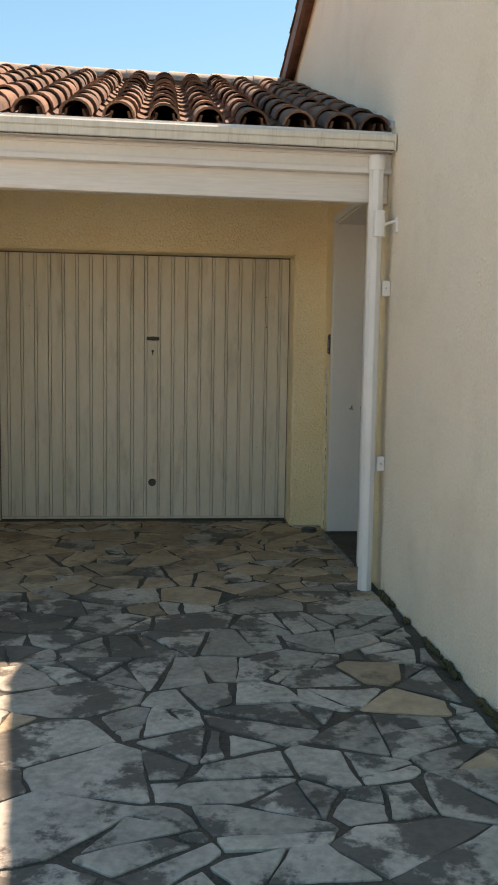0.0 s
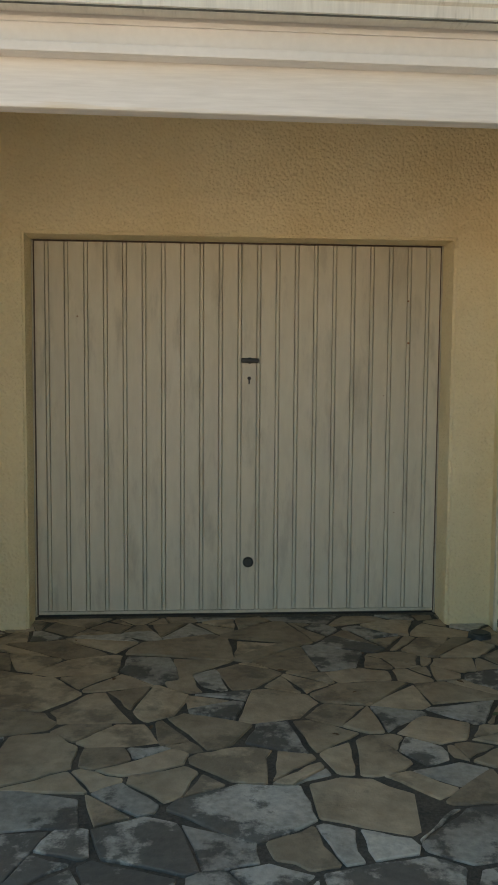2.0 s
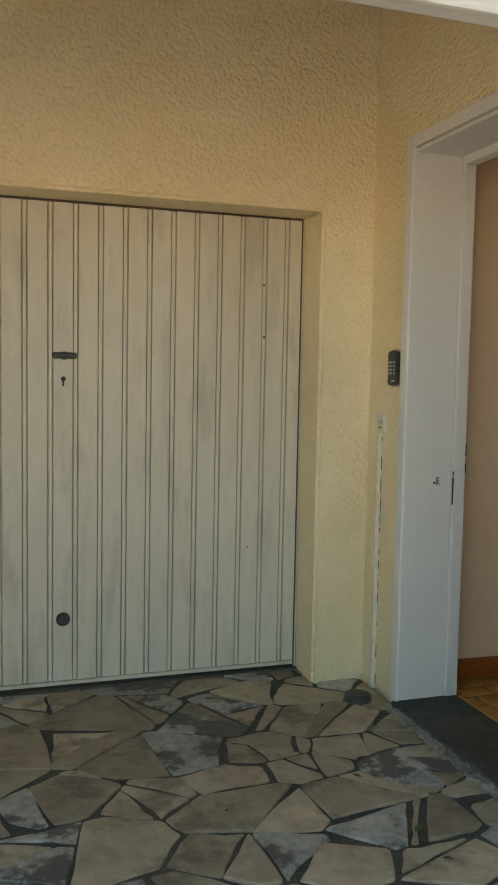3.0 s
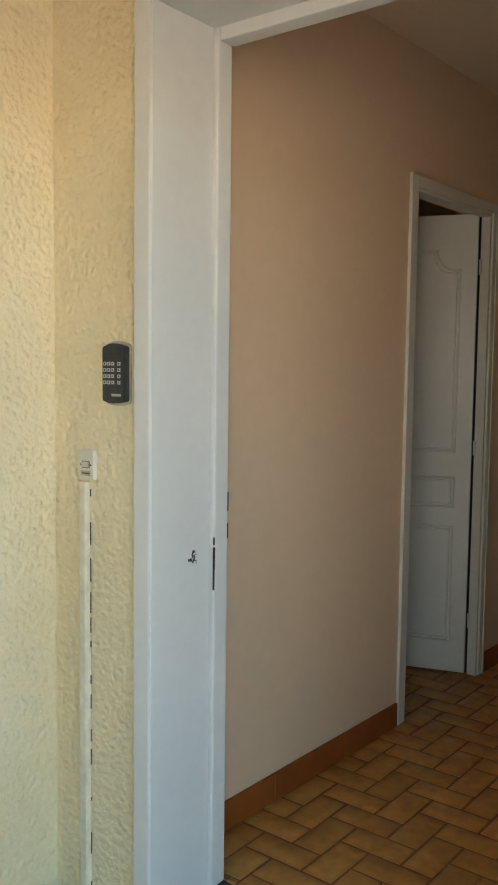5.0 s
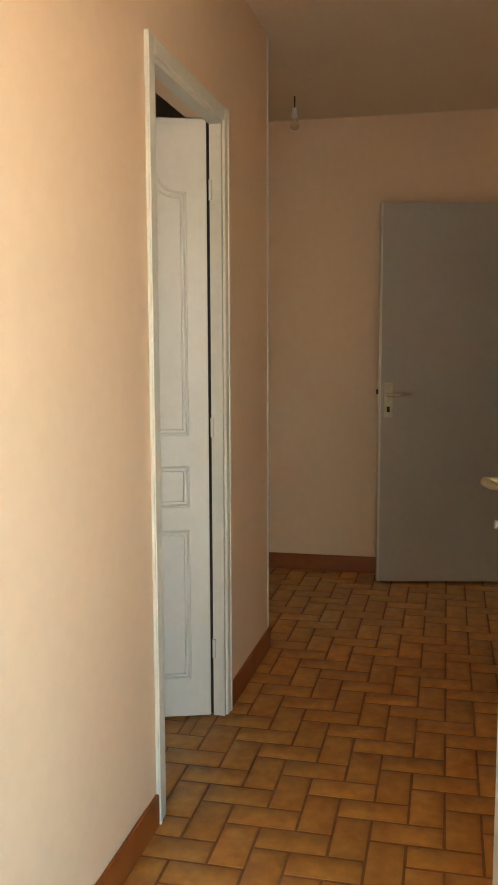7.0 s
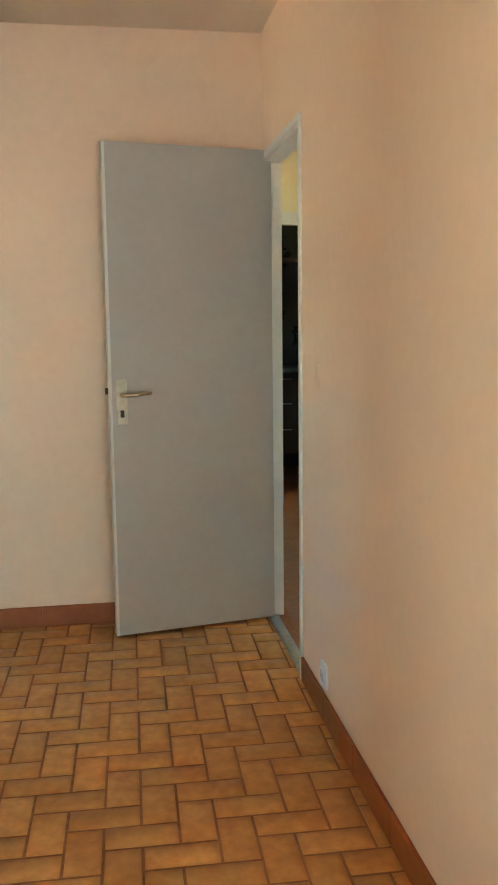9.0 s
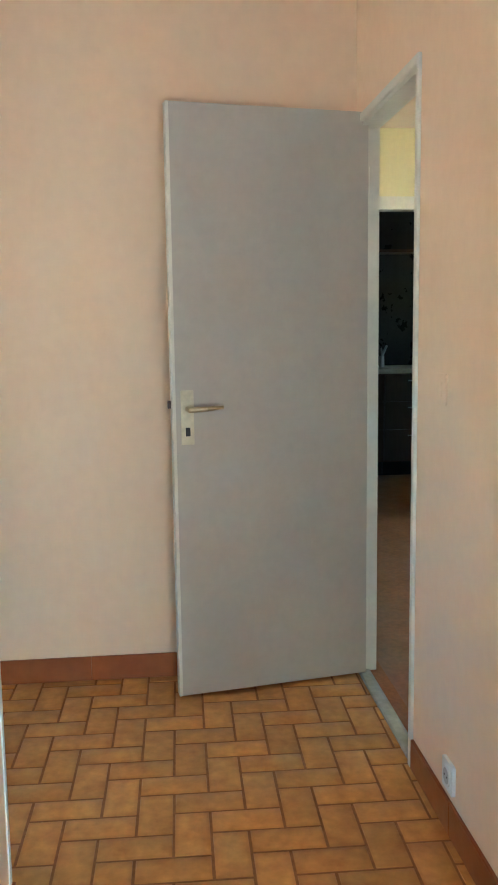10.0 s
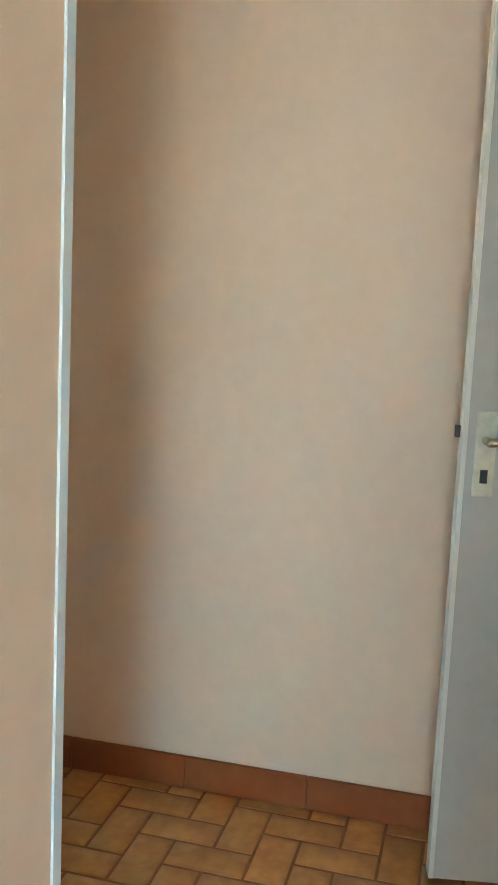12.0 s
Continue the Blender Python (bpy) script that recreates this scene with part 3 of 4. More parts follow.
part("chipped_edge", boxes((2.098, 2.1032, 6.9540, 6.957, 0.79, 0.845), (2.0975, 2.1032, 6.9528, 6.957, 0.845, 0.90), (2.099, 2.1032, 6.9542, 6.957, 0.905, 0.925), bevel=0.0008), M_BLACK, ef, "dark chipped strip of the jamb edge")
rng = random.Random(7)
bm = bmesh.new()
for k in range(26):
    x, z, q = 2.035 + rng.gauss(0, 0.0075), 0.884 + rng.gauss(0, 0.010), 0.0012 + 0.004 * rng.random() ** 2
    rim = [(x + q * (0.6 + 0.8 * rng.random()) * math.cos(a * 1.047), z + q * (0.6 + 0.9 * rng.random()) * math.sin(a * 1.047)) for a in range(6)]
    bm.faces.new([bm.verts.new((u, 6.9674, v)) for u, v in rim])
grown = bmesh.ops.extrude_face_region(bm, geom=bm.faces[:])
bmesh.ops.translate(bm, vec=(0, 0.003, 0), verts=[v for v in grown["geom"] if isinstance(v, bmesh.types.BMVert)])
bmesh.ops.recalc_face_normals(bm, faces=bm.faces[:])
part("paint_chip", bm, M_SILL, ef, "cluster of dark paint chips in the white reveal")
structure("threshold", boxes((1.865, 2.172, 6.02, 6.985, -0.09, -0.007), bevel=0.01), M_SILL, "dark worn concrete doorstep", "doorstep")
edge_rng = random.Random(17)
bm = bmesh.new()
rows = []
for k in range(49):
    y = 6.02 + 0.97 * k / 48
    out, top = 1.849 - abs(edge_rng.gauss(0, 0.010)), -0.014 - abs(edge_rng.gauss(0, 0.007))
    rows.append([bm.verts.new(c) for c in ((1.864, y, -0.07), (out - 0.006, y, -0.07), (out - 0.004, y, G + 0.002), (out + 0.004, y, top), (1.864, y, top + 0.004))])
for one, two in zip(rows, rows[1:]):
    for k in range(5):
        bm.faces.new((one[k], one[(k + 1) % 5], two[(k + 1) % 5], two[k]))
bm.faces.new(rows[0])
bm.faces.new(rows[-1])
bmesh.ops.recalc_face_normals(bm, faces=bm.faces[:])
structure("step_edge", bm, M_MORTAR, "pale broken mortar edge of the doorstep", "doorstep edge")


def lever_set(leaf, x, z, side, reach, plate, metal, h=0.19, w=0.042, thick=0.0225):
    """A backplate with a lever and a keyhole on the face at local y = side * thick; the lever points along +x or -x by reach."""
    y0 = side * thick
    lo, hi = sorted((y0, y0 + side * 0.009))
    p = part("backplate", boxes((x - w / 2, x + w / 2, lo, hi, z - h * 0.66, z + h * 0.34), bevel=0.003), plate, leaf)
    q = y0 + side * 0.009
    bm = rod((x, q, z), (x, q + side * 0.042, z), 0.0095, 0.008, 14)
    rod((x, q + side * 0.040, z), (x + reach * 0.5, q + side * 0.046, z + 0.002), 0.0095, 0.0085, 14, bm)
    rod((x + reach * 0.5, q + side * 0.046, z + 0.002), (x + reach, q + side * 0.040, z + 0.006), 0.0085, 0.0055, 14, bm)
    bmesh.ops.create_uvsphere(bm, u_segments=10, v_segments=6, radius=0.010, matrix=Matrix.Translation((x, q + side * 0.041, z)))
    part("lever", bm, metal, leaf, "", 50)
    lo, hi = sorted((q, q + side * 0.002))
    k = part("keyhole", boxes((x - 0.008, x + 0.008, lo, hi, z - h * 0.50, z - h * 0.34), bevel=0.0008), M_BLACK, p)
    return p


# ---- front door: open into the corridor ----
fd = thing("front_door", "white painted front door standing open into the corridor", "door", (2.20, 6.032, 0.0), turn=11.7)
leaf = part("door_leaf", boxes((0.0, 0.83, -0.0225, 0.0225, 0.008, 2.095), bevel=0.003), M_DOORW, fd)
lever_set(leaf, 0.785, 1.03, 1, -0.105, M_BRASS, M_BRASS, 0.225, 0.036)
part("key_cylinder", rod((0.785, 0.030, 0.945), (0.785, 0.052, 0.945), 0.0085, None, 14), M_STEEL, leaf, "metal lock cylinder", smooth=40)
lever_set(leaf, 0.785, 1.03, -1, -0.105, M_BRASS, M_BRASS, 0.225, 0.036)
for z in (0.25, 1.05, 1.85):
    part("hinge", rod((-0.006, -0.004, z - 0.04), (-0.006, -0.004, z + 0.04), 0.007, None, 12), M_STEEL, fd)


# ---- panelled door, ajar ----
def bead(path, y, r, bm=None):
    """A raised closed moulding of square-ish section that follows a closed (x, z) path at depth y."""
    bm = bm or bmesh.new()
    n = len(path)
    rings = []
    for i in range(n):
        p, a, b = (Vector(path[k % n]) for k in (i, i - 1, i + 1))
        d = ((p - a).normalized() + (b - p).normalized())
        nrm = Vector((-d.y, d.x)).normalized()
        scale_ = 1.0 / max(0.5, abs(nrm.dot(Vector((-(b - p).y, (b - p).x)).normalized())))
        pts = []
        for u, v in ((-r, 0), (-r * 0.4, 0.006), (r * 0.4, 0.006), (r, 0)):
            q = p + nrm * (u * scale_)
            pts.append(bm.verts.new((q.x, y + (v if y > 0 else -v), q.y)))
        rings.append(pts)
    for i in range(n):
        a, b = rings[i], rings[(i + 1) % n]
        for k in range(3):
            bm.faces.new((a[k], a[k + 1], b[k + 1], b[k]))
    bmesh.ops.recalc_face_normals(bm, faces=bm.faces[:])
    return bm


def panel_path(x0, x1, z0, z1, arch=0.0, inset=0.0):
    x0, x1, z0, z1 = x0 + inset, x1 - inset, z0 + inset, z1 - inset
    path = [(x0, z0), (x1, z0), (x1, z1)]
    if arch:
        cx, r = x1 - 0.014, arch
        path += [(cx + r * math.cos(radians(a)), z1 + r + r * math.sin(radians(a))) for a in range(-90, -181, -15)]
        cx = x0 + 0.014
        path += [(cx + r * math.cos(radians(a)), z1 + r + r * math.sin(radians(a))) for a in range(0, -91, -15)]
    path.append((x0, z1))
    return path


dd = thing("panelled_door", "white panelled interior door with arched moulding, half open", "door", (4.047, 7.113, 0.0), turn=110)
DW = 0.655
leaf = part("door_leaf", boxes((0.016, DW, -0.008, 0.02, 0.01, 2.026), bevel=0.003), M_DOORW, dd)
for side in (1, -1):
    for z0, z1, arch in ((1.00, 1.788, 0.085), (0.755, 0.885, 0.0), (0.15, 0.665, 0.0)):
        bm = bead(panel_path(0.088, DW - 0.088, z0, z1, arch), side * 0.02 + (0.012 if side < 0 else 0), 0.0055)
        bead(panel_path(0.088, DW - 0.088, z0, z1, arch, 0.013), side * 0.02 + (0.012 if side < 0 else 0), 0.003, bm)
        part("panel_moulding", bm, M_DOORW, leaf)
lever_set(leaf, DW - 0.05, 1.02, 1, -0.10, M_BRASS, M_BRASS, thick=0.02)
lever_set(leaf, DW - 0.05, 1.02, -1, -0.10, M_BRASS, M_BRASS, thick=0.008)
for z in (0.25, 1.02, 1.80):
    part("hinge", rod((0.004, 0.021, z - 0.032), (0.004, 0.021, z + 0.032), 0.0058, None, 12), M_DOORW, dd, smooth=40)


def casing_set(name, label, xa, xb, top, y_face, out, depth, mat_, width=0.05, top_w=0.05, proud=0.010, width_b=None):
    """A door lining with casings on the corridor side. out: +1 where the corridor lies at smaller y, else -1."""
    fr = thing(name, label, "door frame")
    a, b = sorted((y_face, y_face - out * proud))
    c, d = sorted((y_face - out * 0.008, y_face + out * depth))
    part("casing", boxes((xa - width, xa + 0.006, a, b, 0.002, top + top_w), bevel=0.004), mat_, fr)
    part("casing", boxes((xb - 0.006, xb + (width_b or width), a, b, 0.002, top + top_w), bevel=0.004), mat_, fr)
    part("casing", boxes((xa + 0.0065, xb - 0.0065, a, b, top - 0.006, top + top_w), bevel=0.004), mat_, fr)
    e, f = (b, d) if out > 0 else (c, a)
    part("lining", boxes((xa + 0.0005, xa + 0.018, e, f, 0.002, top - 0.0005)), mat_, fr)
    part("lining", boxes((xb - 0.018, xb - 0.0005, e, f, 0.002, top - 0.0005)), mat_, fr)
    part("lining", boxes((xa + 0.0185, xb - 0.0185, e, f, top - 0.018, top - 0.0005)), mat_, fr)
    return fr


casing_set("panelled_door_frame", "cream-white moulded door frame in a peach wall", D1A, D1B, D1T, NY, 1, 0.04, M_TRIM, 0.05, 0.038, width_b=0.034)
f1 = bpy.data.objects["panelled_door_frame"]
# black backing strip paints the shade seen through the gap at the hinge side
part("rebate_shade", boxes((D1B - 0.0035, D1B - 0.0005, 7.1205, 7.178, 0.002, D1T - 0.002)), M_BLACK, f1, "black strip standing in for shade in the gap behind the door edge")
for xa in (D1A - 0.052, D1B + 0.024):
    part("casing_bead", boxes((xa, xa + 0.014, NY - 0.015, NY - 0.0105, 0.004, D1T + 0.038), bevel=0.002), M_TRIM, f1)
askew(f1)
askew(dd)

# ---- grey door, open against the end wall ----
casing_set("grey_door_frame", "white painted frame of the open grey door", D2A, D2B, D2T, SY, -1, 0.07, M_TRIM, 0.016, 0.02, 0.012)
g2 = thing("grey_door", "plain grey painted interior door standing open", "door", (5.988, 5.968, 0.0), turn=100.2)
leaf = part("door_leaf", boxes((-0.022, 0.675, -0.02, 0.02, 0.014, 2.026), bevel=0.001), M_GREY, g2)
part("edge_strip", boxes((0.6752, 0.6862, -0.0205, 0.0205, 0.013, 2.027), bevel=0.001), M_TRIM, leaf, "cream-white door edge")
lever_set(leaf, 0.682 - 0.045, 1.030, 1, -0.115, M_IVORY, M_BRASS, 0.185, 0.044, 0.02)
lever_set(leaf, 0.682 - 0.045, 1.030, -1, -0.115, M_IVORY, M_BRASS, 0.185, 0.044, 0.02)
latch = part("latch_plate", boxes((0.6852, 0.6882, -0.011, 0.011, 0.962, 1.092), bevel=0.0005), M_TRIM, leaf)
part("latch", boxes((0.6882, 0.699, -0.007, 0.007, 1.032, 1.058), bevel=0.002), M_DARKWOOD, latch, "dark metal latch")
for z in (0.25, 1.02, 1.80):
    part("hinge", rod((-0.026, 0.012, z - 0.045), (-0.026, 0.012, z + 0.045), 0.0045, None, 12), M_TRIM, g2, smooth=40)
structure("threshold_strip", extrude_profile([(SY - 0.045, -0.004), (SY + 0.003, -0.004), (SY + 0.002, 0.005), (SY - 0.006, 0.008), (SY - 0.034, 0.008), (SY - 0.044, 0.005)], "x", D2A + 0.019, D2B - 0.019), M_ALU, "pale worn threshold strip under the doorway", "threshold")

# ---- corner bead of the long wall ----
askew(structure("trim_corner", boxes((CX - 0.014, CX + 0.0035, NY - 0.0035, NY - 0.0003, 0.095, CEIL - 0.002), (CX + 0.0003, CX + 0.0035, NY - 0.0003, NY + 0.022, 0.095, CEIL - 0.002)), M_WHITE, "white plastic corner bead", "corner bead"))


# ---- wall fittings ----
kp = thing("door_keypad", "dark grey entry keypad with pale square keys", "keypad", (WX, 7.088, 1.334))
def arched(outline, steps=6):
    """Adds points along the two short ends, so that they can bow."""
    out = []
    for (u, v), (u2, v2) in zip(outline, outline[1:] + outline[:1]):
        out.append((u, v))
        if abs(v - v2) < 1e-6 and abs(u - u2) > 0.02:
            out += [(u + (u2 - u) * k / steps, v + (0.006 if v > 0 else -0.004) * 4 * k / steps * (1 - k / steps)) for k in range(1, steps)]
    return out


part("keypad_body", extrude_profile(arched(rounded_rect(-0.040, 0.038, -0.068, 0.064, 0.008)), "x", -0.0165, 0.0), M_RUBBER, kp, smooth=40)
part("keypad_face", extrude_profile(arched(rounded_rect(-0.036, 0.034, -0.064, 0.060, 0.007)), "x", -0.0190, -0.0166), M_RUBBER, kp)
# thin black strip paints a shadow line under the cover's arch
part("keypad_shadow_line", boxes((-0.0196, -0.0191, -0.030, 0.028, 0.045, 0.0462)), M_BLACK, kp, "black strip painted as a shadow line across the cover")
seal = thing("keypad_seal", "grey mortar seam around the keypad", "seam", (WX, 7.088, 1.334))
part("seam", extrude_profile(arched(rounded_rect(-0.045, 0.042, -0.074, 0.070, 0.010)), "x", -0.0035, -0.0005), M_GROUND, seal)
for r in range(4):
    for c in range(4):
        y0, z0 = 0.026 - 0.0132 * c - (0.008 if c == 3 else 0), 0.022 - 0.0148 * r
        k = part("key", boxes((-0.0212, -0.0191, y0 - 0.0048, y0 + 0.0048, z0 - 0.0042, z0 + 0.0042), bevel=0.0008), M_KEY, kp)
        part("key_mark", boxes((-0.0216, -0.0213, y0 - 0.0015, y0 + 0.0015, z0 - 0.0022, z0 + 0.0022)), M_BLACK, k)
part("keypad_label", boxes((-0.0198, -0.0191, -0.028, 0.004, -0.055, -0.049)), M_KEY, kp, "pale name strip")

bell = thing("doorbell_box", "small cream doorbell box with a name label", "doorbell", (WX, 7.190, 1.108))
part("bell_body", extrude_profile(rounded_rect(-0.026, 0.026, -0.037, 0.037, 0.004), "x", -0.013, 0.0), M_TRIM, bell, smooth=40)
button = part("bell_button", boxes((-0.0160, -0.0131, -0.011, 0.011, -0.006, 0.007), bevel=0.001), M_IVORY, bell)
part("button_rim", boxes((-0.0138, -0.0131, -0.0135, -0.0115, -0.008, 0.009), (-0.0138, -0.0131, 0.0115, 0.0135, -0.008, 0.009), (-0.0138, -0.0131, -0.0114, 0.0114, 0.0075, 0.009), (-0.0138, -0.0131, -0.0114, 0.0114, -0.008, -0.0065)), M_RUBBER, button, "dark rim of the button")
for y0 in (-0.018, 0.018):
    part("bell_screw", rod((-0.0140, y0, 0.0), (-0.0131, y0, 0.0), 0.0022, None, 10), M_RUBBER, bell)
part("bell_label", boxes((-0.0138, -0.0131, -0.017, 0.017, -0.027, -0.015), bevel=0.0003), M_LABEL, bell, "yellowed name label")
part("label_writing", boxes((-0.0141, -0.0139, -0.012, 0.012, -0.0225, -0.0195)), M_RUBBER, bell, "unreadable dark line on the label")
cond = thing("cable_conduit", "cream painted cable conduit running down the wall", "conduit", (WX - 0.008, 7.198, 0))
part("conduit_strip", boxes((-0.012, 0.0075, -0.0115, 0.0115, G, 1.066), bevel=0.003), M_CABLE, cond)
crack = random.Random(5)
z = G + 0.02
while z < 1.03:
    d = crack.uniform(0.008, 0.06)
    part("open_seam", boxes((0.0045, 0.0074, -0.0128 - crack.uniform(0, 0.0006), -0.0118, z, z + d)), M_SILL, cond, "dark broken seam beside the conduit")
    z += d + crack.uniform(0.01, 0.09)

drain = thing("drain_cover", "round dark plastic drain cover on the paving", "drain cover", (1.770, 7.085, G + 0.008))
part("cover_disc", rod((0, 0, -0.02), (0, 0, 0.014), 0.060, 0.055, 28), M_RUBBER, drain, smooth=40)
part("cover_rim", rod((0, 0, 0.014), (0, 0, 0.020), 0.050, 0.044, 28), M_RUBBER, drain, smooth=40)

sock = thing("wall_socket", "white flush wall socket with round well low on the wall", "socket", (4.965, SY, 0.155))
part("socket_plate", extrude_profile(rounded_rect(-0.04, 0.04, -0.04, 0.04, 0.007), "y", 0.0, 0.009), M_PVC, sock, smooth=40)
part("socket_ring", rod((0, 0.009, 0), (0, 0.0125, 0), 0.028, 0.026, 28), M_PVC, sock, smooth=40)
well = part("socket_well", rod((0, 0.0126, 0), (0, 0.0130, 0), 0.021, None, 24), M_KEY, sock, "grey socket well")
for dx in (-0.0095, 0.0095):
    part("pin_hole", rod((dx, 0.0131, 0), (dx, 0.0134, 0), 0.003, None, 10), M_BLACK, well)
sw = thing("light_switch", "peach-painted square light switch by the doorway", "light switch", (5.08, SY, 1.14))
part("switch_plate", extrude_profile(rounded_rect(-0.04, 0.04, -0.04, 0.04, 0.007), "y", 0.0, 0.005), M_PEACH, sw, smooth=40)
part("rocker", extrude_profile([(0.0051, -0.018), (0.0075, -0.018), (0.0060, 0.0), (0.0075, 0.018), (0.0051, 0.018)], "x", -0.011, 0.011), M_PEACH, sw)


def bulb_at(x, y):
    b = thing("bare_bulb", "bare glass bulb in a white socket hanging from the ceiling", "light bulb", (x, y, CEIL), "bare bulbs")
    bm = rod((0, 0, 0), (0.004, 0, -0.03), 0.004, None, 8)
    rod((0.004, 0, -0.03), (-0.002, 0, -0.062), 0.0035, None, 8, bm)
    part("hook_wire", bm, M_BLACK, b, "dark bent wire")
    part("lamp_socket", rod((0, 0, -0.058), (0, 0, -0.105), 0.012, 0.0155, 18), M_PVC, b, smooth=40)
    bm = bmesh.new()
    prof_ = [(0.011, -0.105), (0.012, -0.112), (0.018, -0.124), (0.022, -0.138), (0.020, -0.150), (0.013, -0.158), (0.003, -0.161)]
    rings = [[bm.verts.new((r * math.cos(2 * math.pi * i / 18), r * math.sin(2 * math.pi * i / 18), z)) for i in range(18)] for r, z in prof_]
    for a, c in zip(rings, rings[1:]):
        for i in range(18):
            bm.faces.new((a[i], a[(i + 1) % 18], c[(i + 1) % 18], c[i]))
    bm.faces.new(rings[-1])
    bmesh.ops.recalc_face_normals(bm, faces=bm.faces[:])
    g = part("glass", bm, M_GLASS, b, smooth=60)
    g.visible_shadow = False
    return b


bulb_at(5.61, 7.06)
bulb_at(3.84, 6.54)

# ---- kitchen seen through two doorways ----
casing_k = thing("kitchen_door_frame", "white painted frame of the kitchen doorway", "door frame")
part("casing", boxes((KX - 0.014, KX + 0.10, 4.955, 5.008, 0.002, 2.10)), M_TRIM, casing_k)
part("casing", boxes((KX - 0.014, KX + 0.10, 5.412, 5.465, 0.002, 2.10)), M_TRIM, casing_k)
part("casing", boxes((KX - 0.014, KX + 0.10, 5.0085, 5.4115, 2.02, 2.10)), M_TRIM, casing_k)
CTX = 10.1
for i in range(3):
    y0 = 3.6 + 0.6 * i
    cab = thing("kitchen_cabinet", "dark brown wooden kitchen unit with drawers", "cabinet", (CTX, y0, 0), "kitchen units")
    part("cabinet_body", boxes((0.02, 0.6, 0.002, 0.598, 0.12, 0.878)), M_DARKWOOD, cab)
    part("plinth", boxes((0.07, 0.58, 0.004, 0.596, -0.005, 0.119)), M_BLACK, cab)
    for z0, z1 in ((0.13, 0.40), (0.41, 0.64), (0.65, 0.87)):
        d = part("drawer_front", boxes((0.0, 0.019, 0.006, 0.594, z0, z1), bevel=0.003), M_DARKWOOD, cab)
        part("drawer_handle", rod((-0.02, 0.2, z1 - 0.05), (-0.02, 0.4, z1 - 0.05), 0.005, None, 8), M_STEEL, d)
wt = thing("worktop", "pale grey kitchen worktop", "worktop", (CTX, 3.6, 0.88))
part("worktop_slab", boxes((-0.02, 0.62, 0, 1.8, 0.0, 0.04), bevel=0.004), M_WORKTOP, wt)
tap = thing("kitchen_tap", "chrome kitchen tap on the worktop", "tap", (CTX + 0.3, 4.75, 0.92))
part("tap_body", rod((0, 0, 0), (0, 0, 0.10), 0.025, 0.02), M_STEEL, tap, smooth=40)
part("tap_spout", rod((0, 0, 0.10), (-0.16, 0, 0.19), 0.012, 0.010), M_STEEL, tap, smooth=40)
part("tap_lever", rod((0, 0, 0.10), (0.02, 0, 0.17), 0.010, 0.007), M_STEEL, tap, smooth=40)
# near-black panel behind the units, almost up to the ceiling
structure("kitchen_back_panel", boxes((CTX + 0.63, CTX + 0.66, 3.4, 5.6, -0.005, 2.45)), M_DARK, "near-black panel behind the kitchen units", "wall")
shelf = thing("kitchen_shelf", "dark kitchen shelf fixed on the back wall", "shelf", (CTX + 0.63, 3.6, 1.92))
part("shelf_board", boxes((-0.25, 0, 0, 1.8, 0, 0.025)), M_DARKWOOD, shelf)

# ---- pieces: skirting tiles, floor tiles, roof tiles, flagstones ----
def piece(name, me, parent, m=None):
    ob = new(name, me)
    ob.parent = parent
    if m is not None:
        ob.matrix_basis = m
    return ob


SK = structure("baseboard", boxes((2.1, 2.1005, 7.1, 7.1005, -0.06, -0.0595)), M_BASE, "red-brown tiled skirting along the corridor", "skirting")


def skirting(axis, fixed, out, a, b, turn=None):
    """Skirting tiles along an axis from a to b, 10 mm proud of the wall on the side out."""
    n = max(1, round((b - a) / 0.33))
    for i in range(n):
        s, e = a + (b - a) * i / n + 0.0004, a + (b - a) * (i + 1) / n - 0.0004
        lo, hi = sorted((fixed + out * 0.0004, fixed + out * 0.0105))
        span = (s, e, lo, hi, 0.0005, 0.092) if axis == "x" else (lo, hi, s, e, 0.0005, 0.092)
        piece("skirting_tile", mesh_of("skirting_tile", boxes(span, bevel=0.0018, segs=1), M_BASE), SK, turn)


skirting("x", NY, -1, 2.19, D1A - 0.052, SKEW)
skirting("x", NY, -1, D1B + 0.038, CX, SKEW)
skirting("y", CX, 1, NY - 0.01, 8.3, SKEW)
skirting("y", EX, -1, SY, 8.3)
skirting("x", SY, 1, 2.19, D2A - 0.018)

# herringbone floor of 20 x 10 cm tiles, laid slightly askew to the walls
P, ASKEW = 0.0974, radians(-1.0)
X0, Y0 = 4.9347, 6.2852
floor_ob = bpy.data.objects["floor"]
fr = random.Random(3)
ZONES = ((2.178, EX, SY, 7.14), (CX - 0.03, EX, 7.14, 8.3), (D1A + 0.02, D1B - 0.02, 7.14, 7.186), (2.178, CX - 0.12, 7.186, 7.85), (2.158, 2.178, 6.06, 6.95))


def clip(poly, px, py, nx, ny):
    """The part of a polygon on the inner side of a line."""
    out = []
    for i, (x, y) in enumerate(poly):
        x2, y2 = poly[(i + 1) % len(poly)]
        d, d2 = (x - px) * nx + (y - py) * ny, (x2 - px) * nx + (y2 - py) * ny
        if d <= 0:
            out.append((x, y))
        if (d < 0 < d2) or (d2 < 0 < d):
            t = d / (d - d2)
            out.append((x + (x2 - x) * t, y + (y2 - y) * t))
    return out


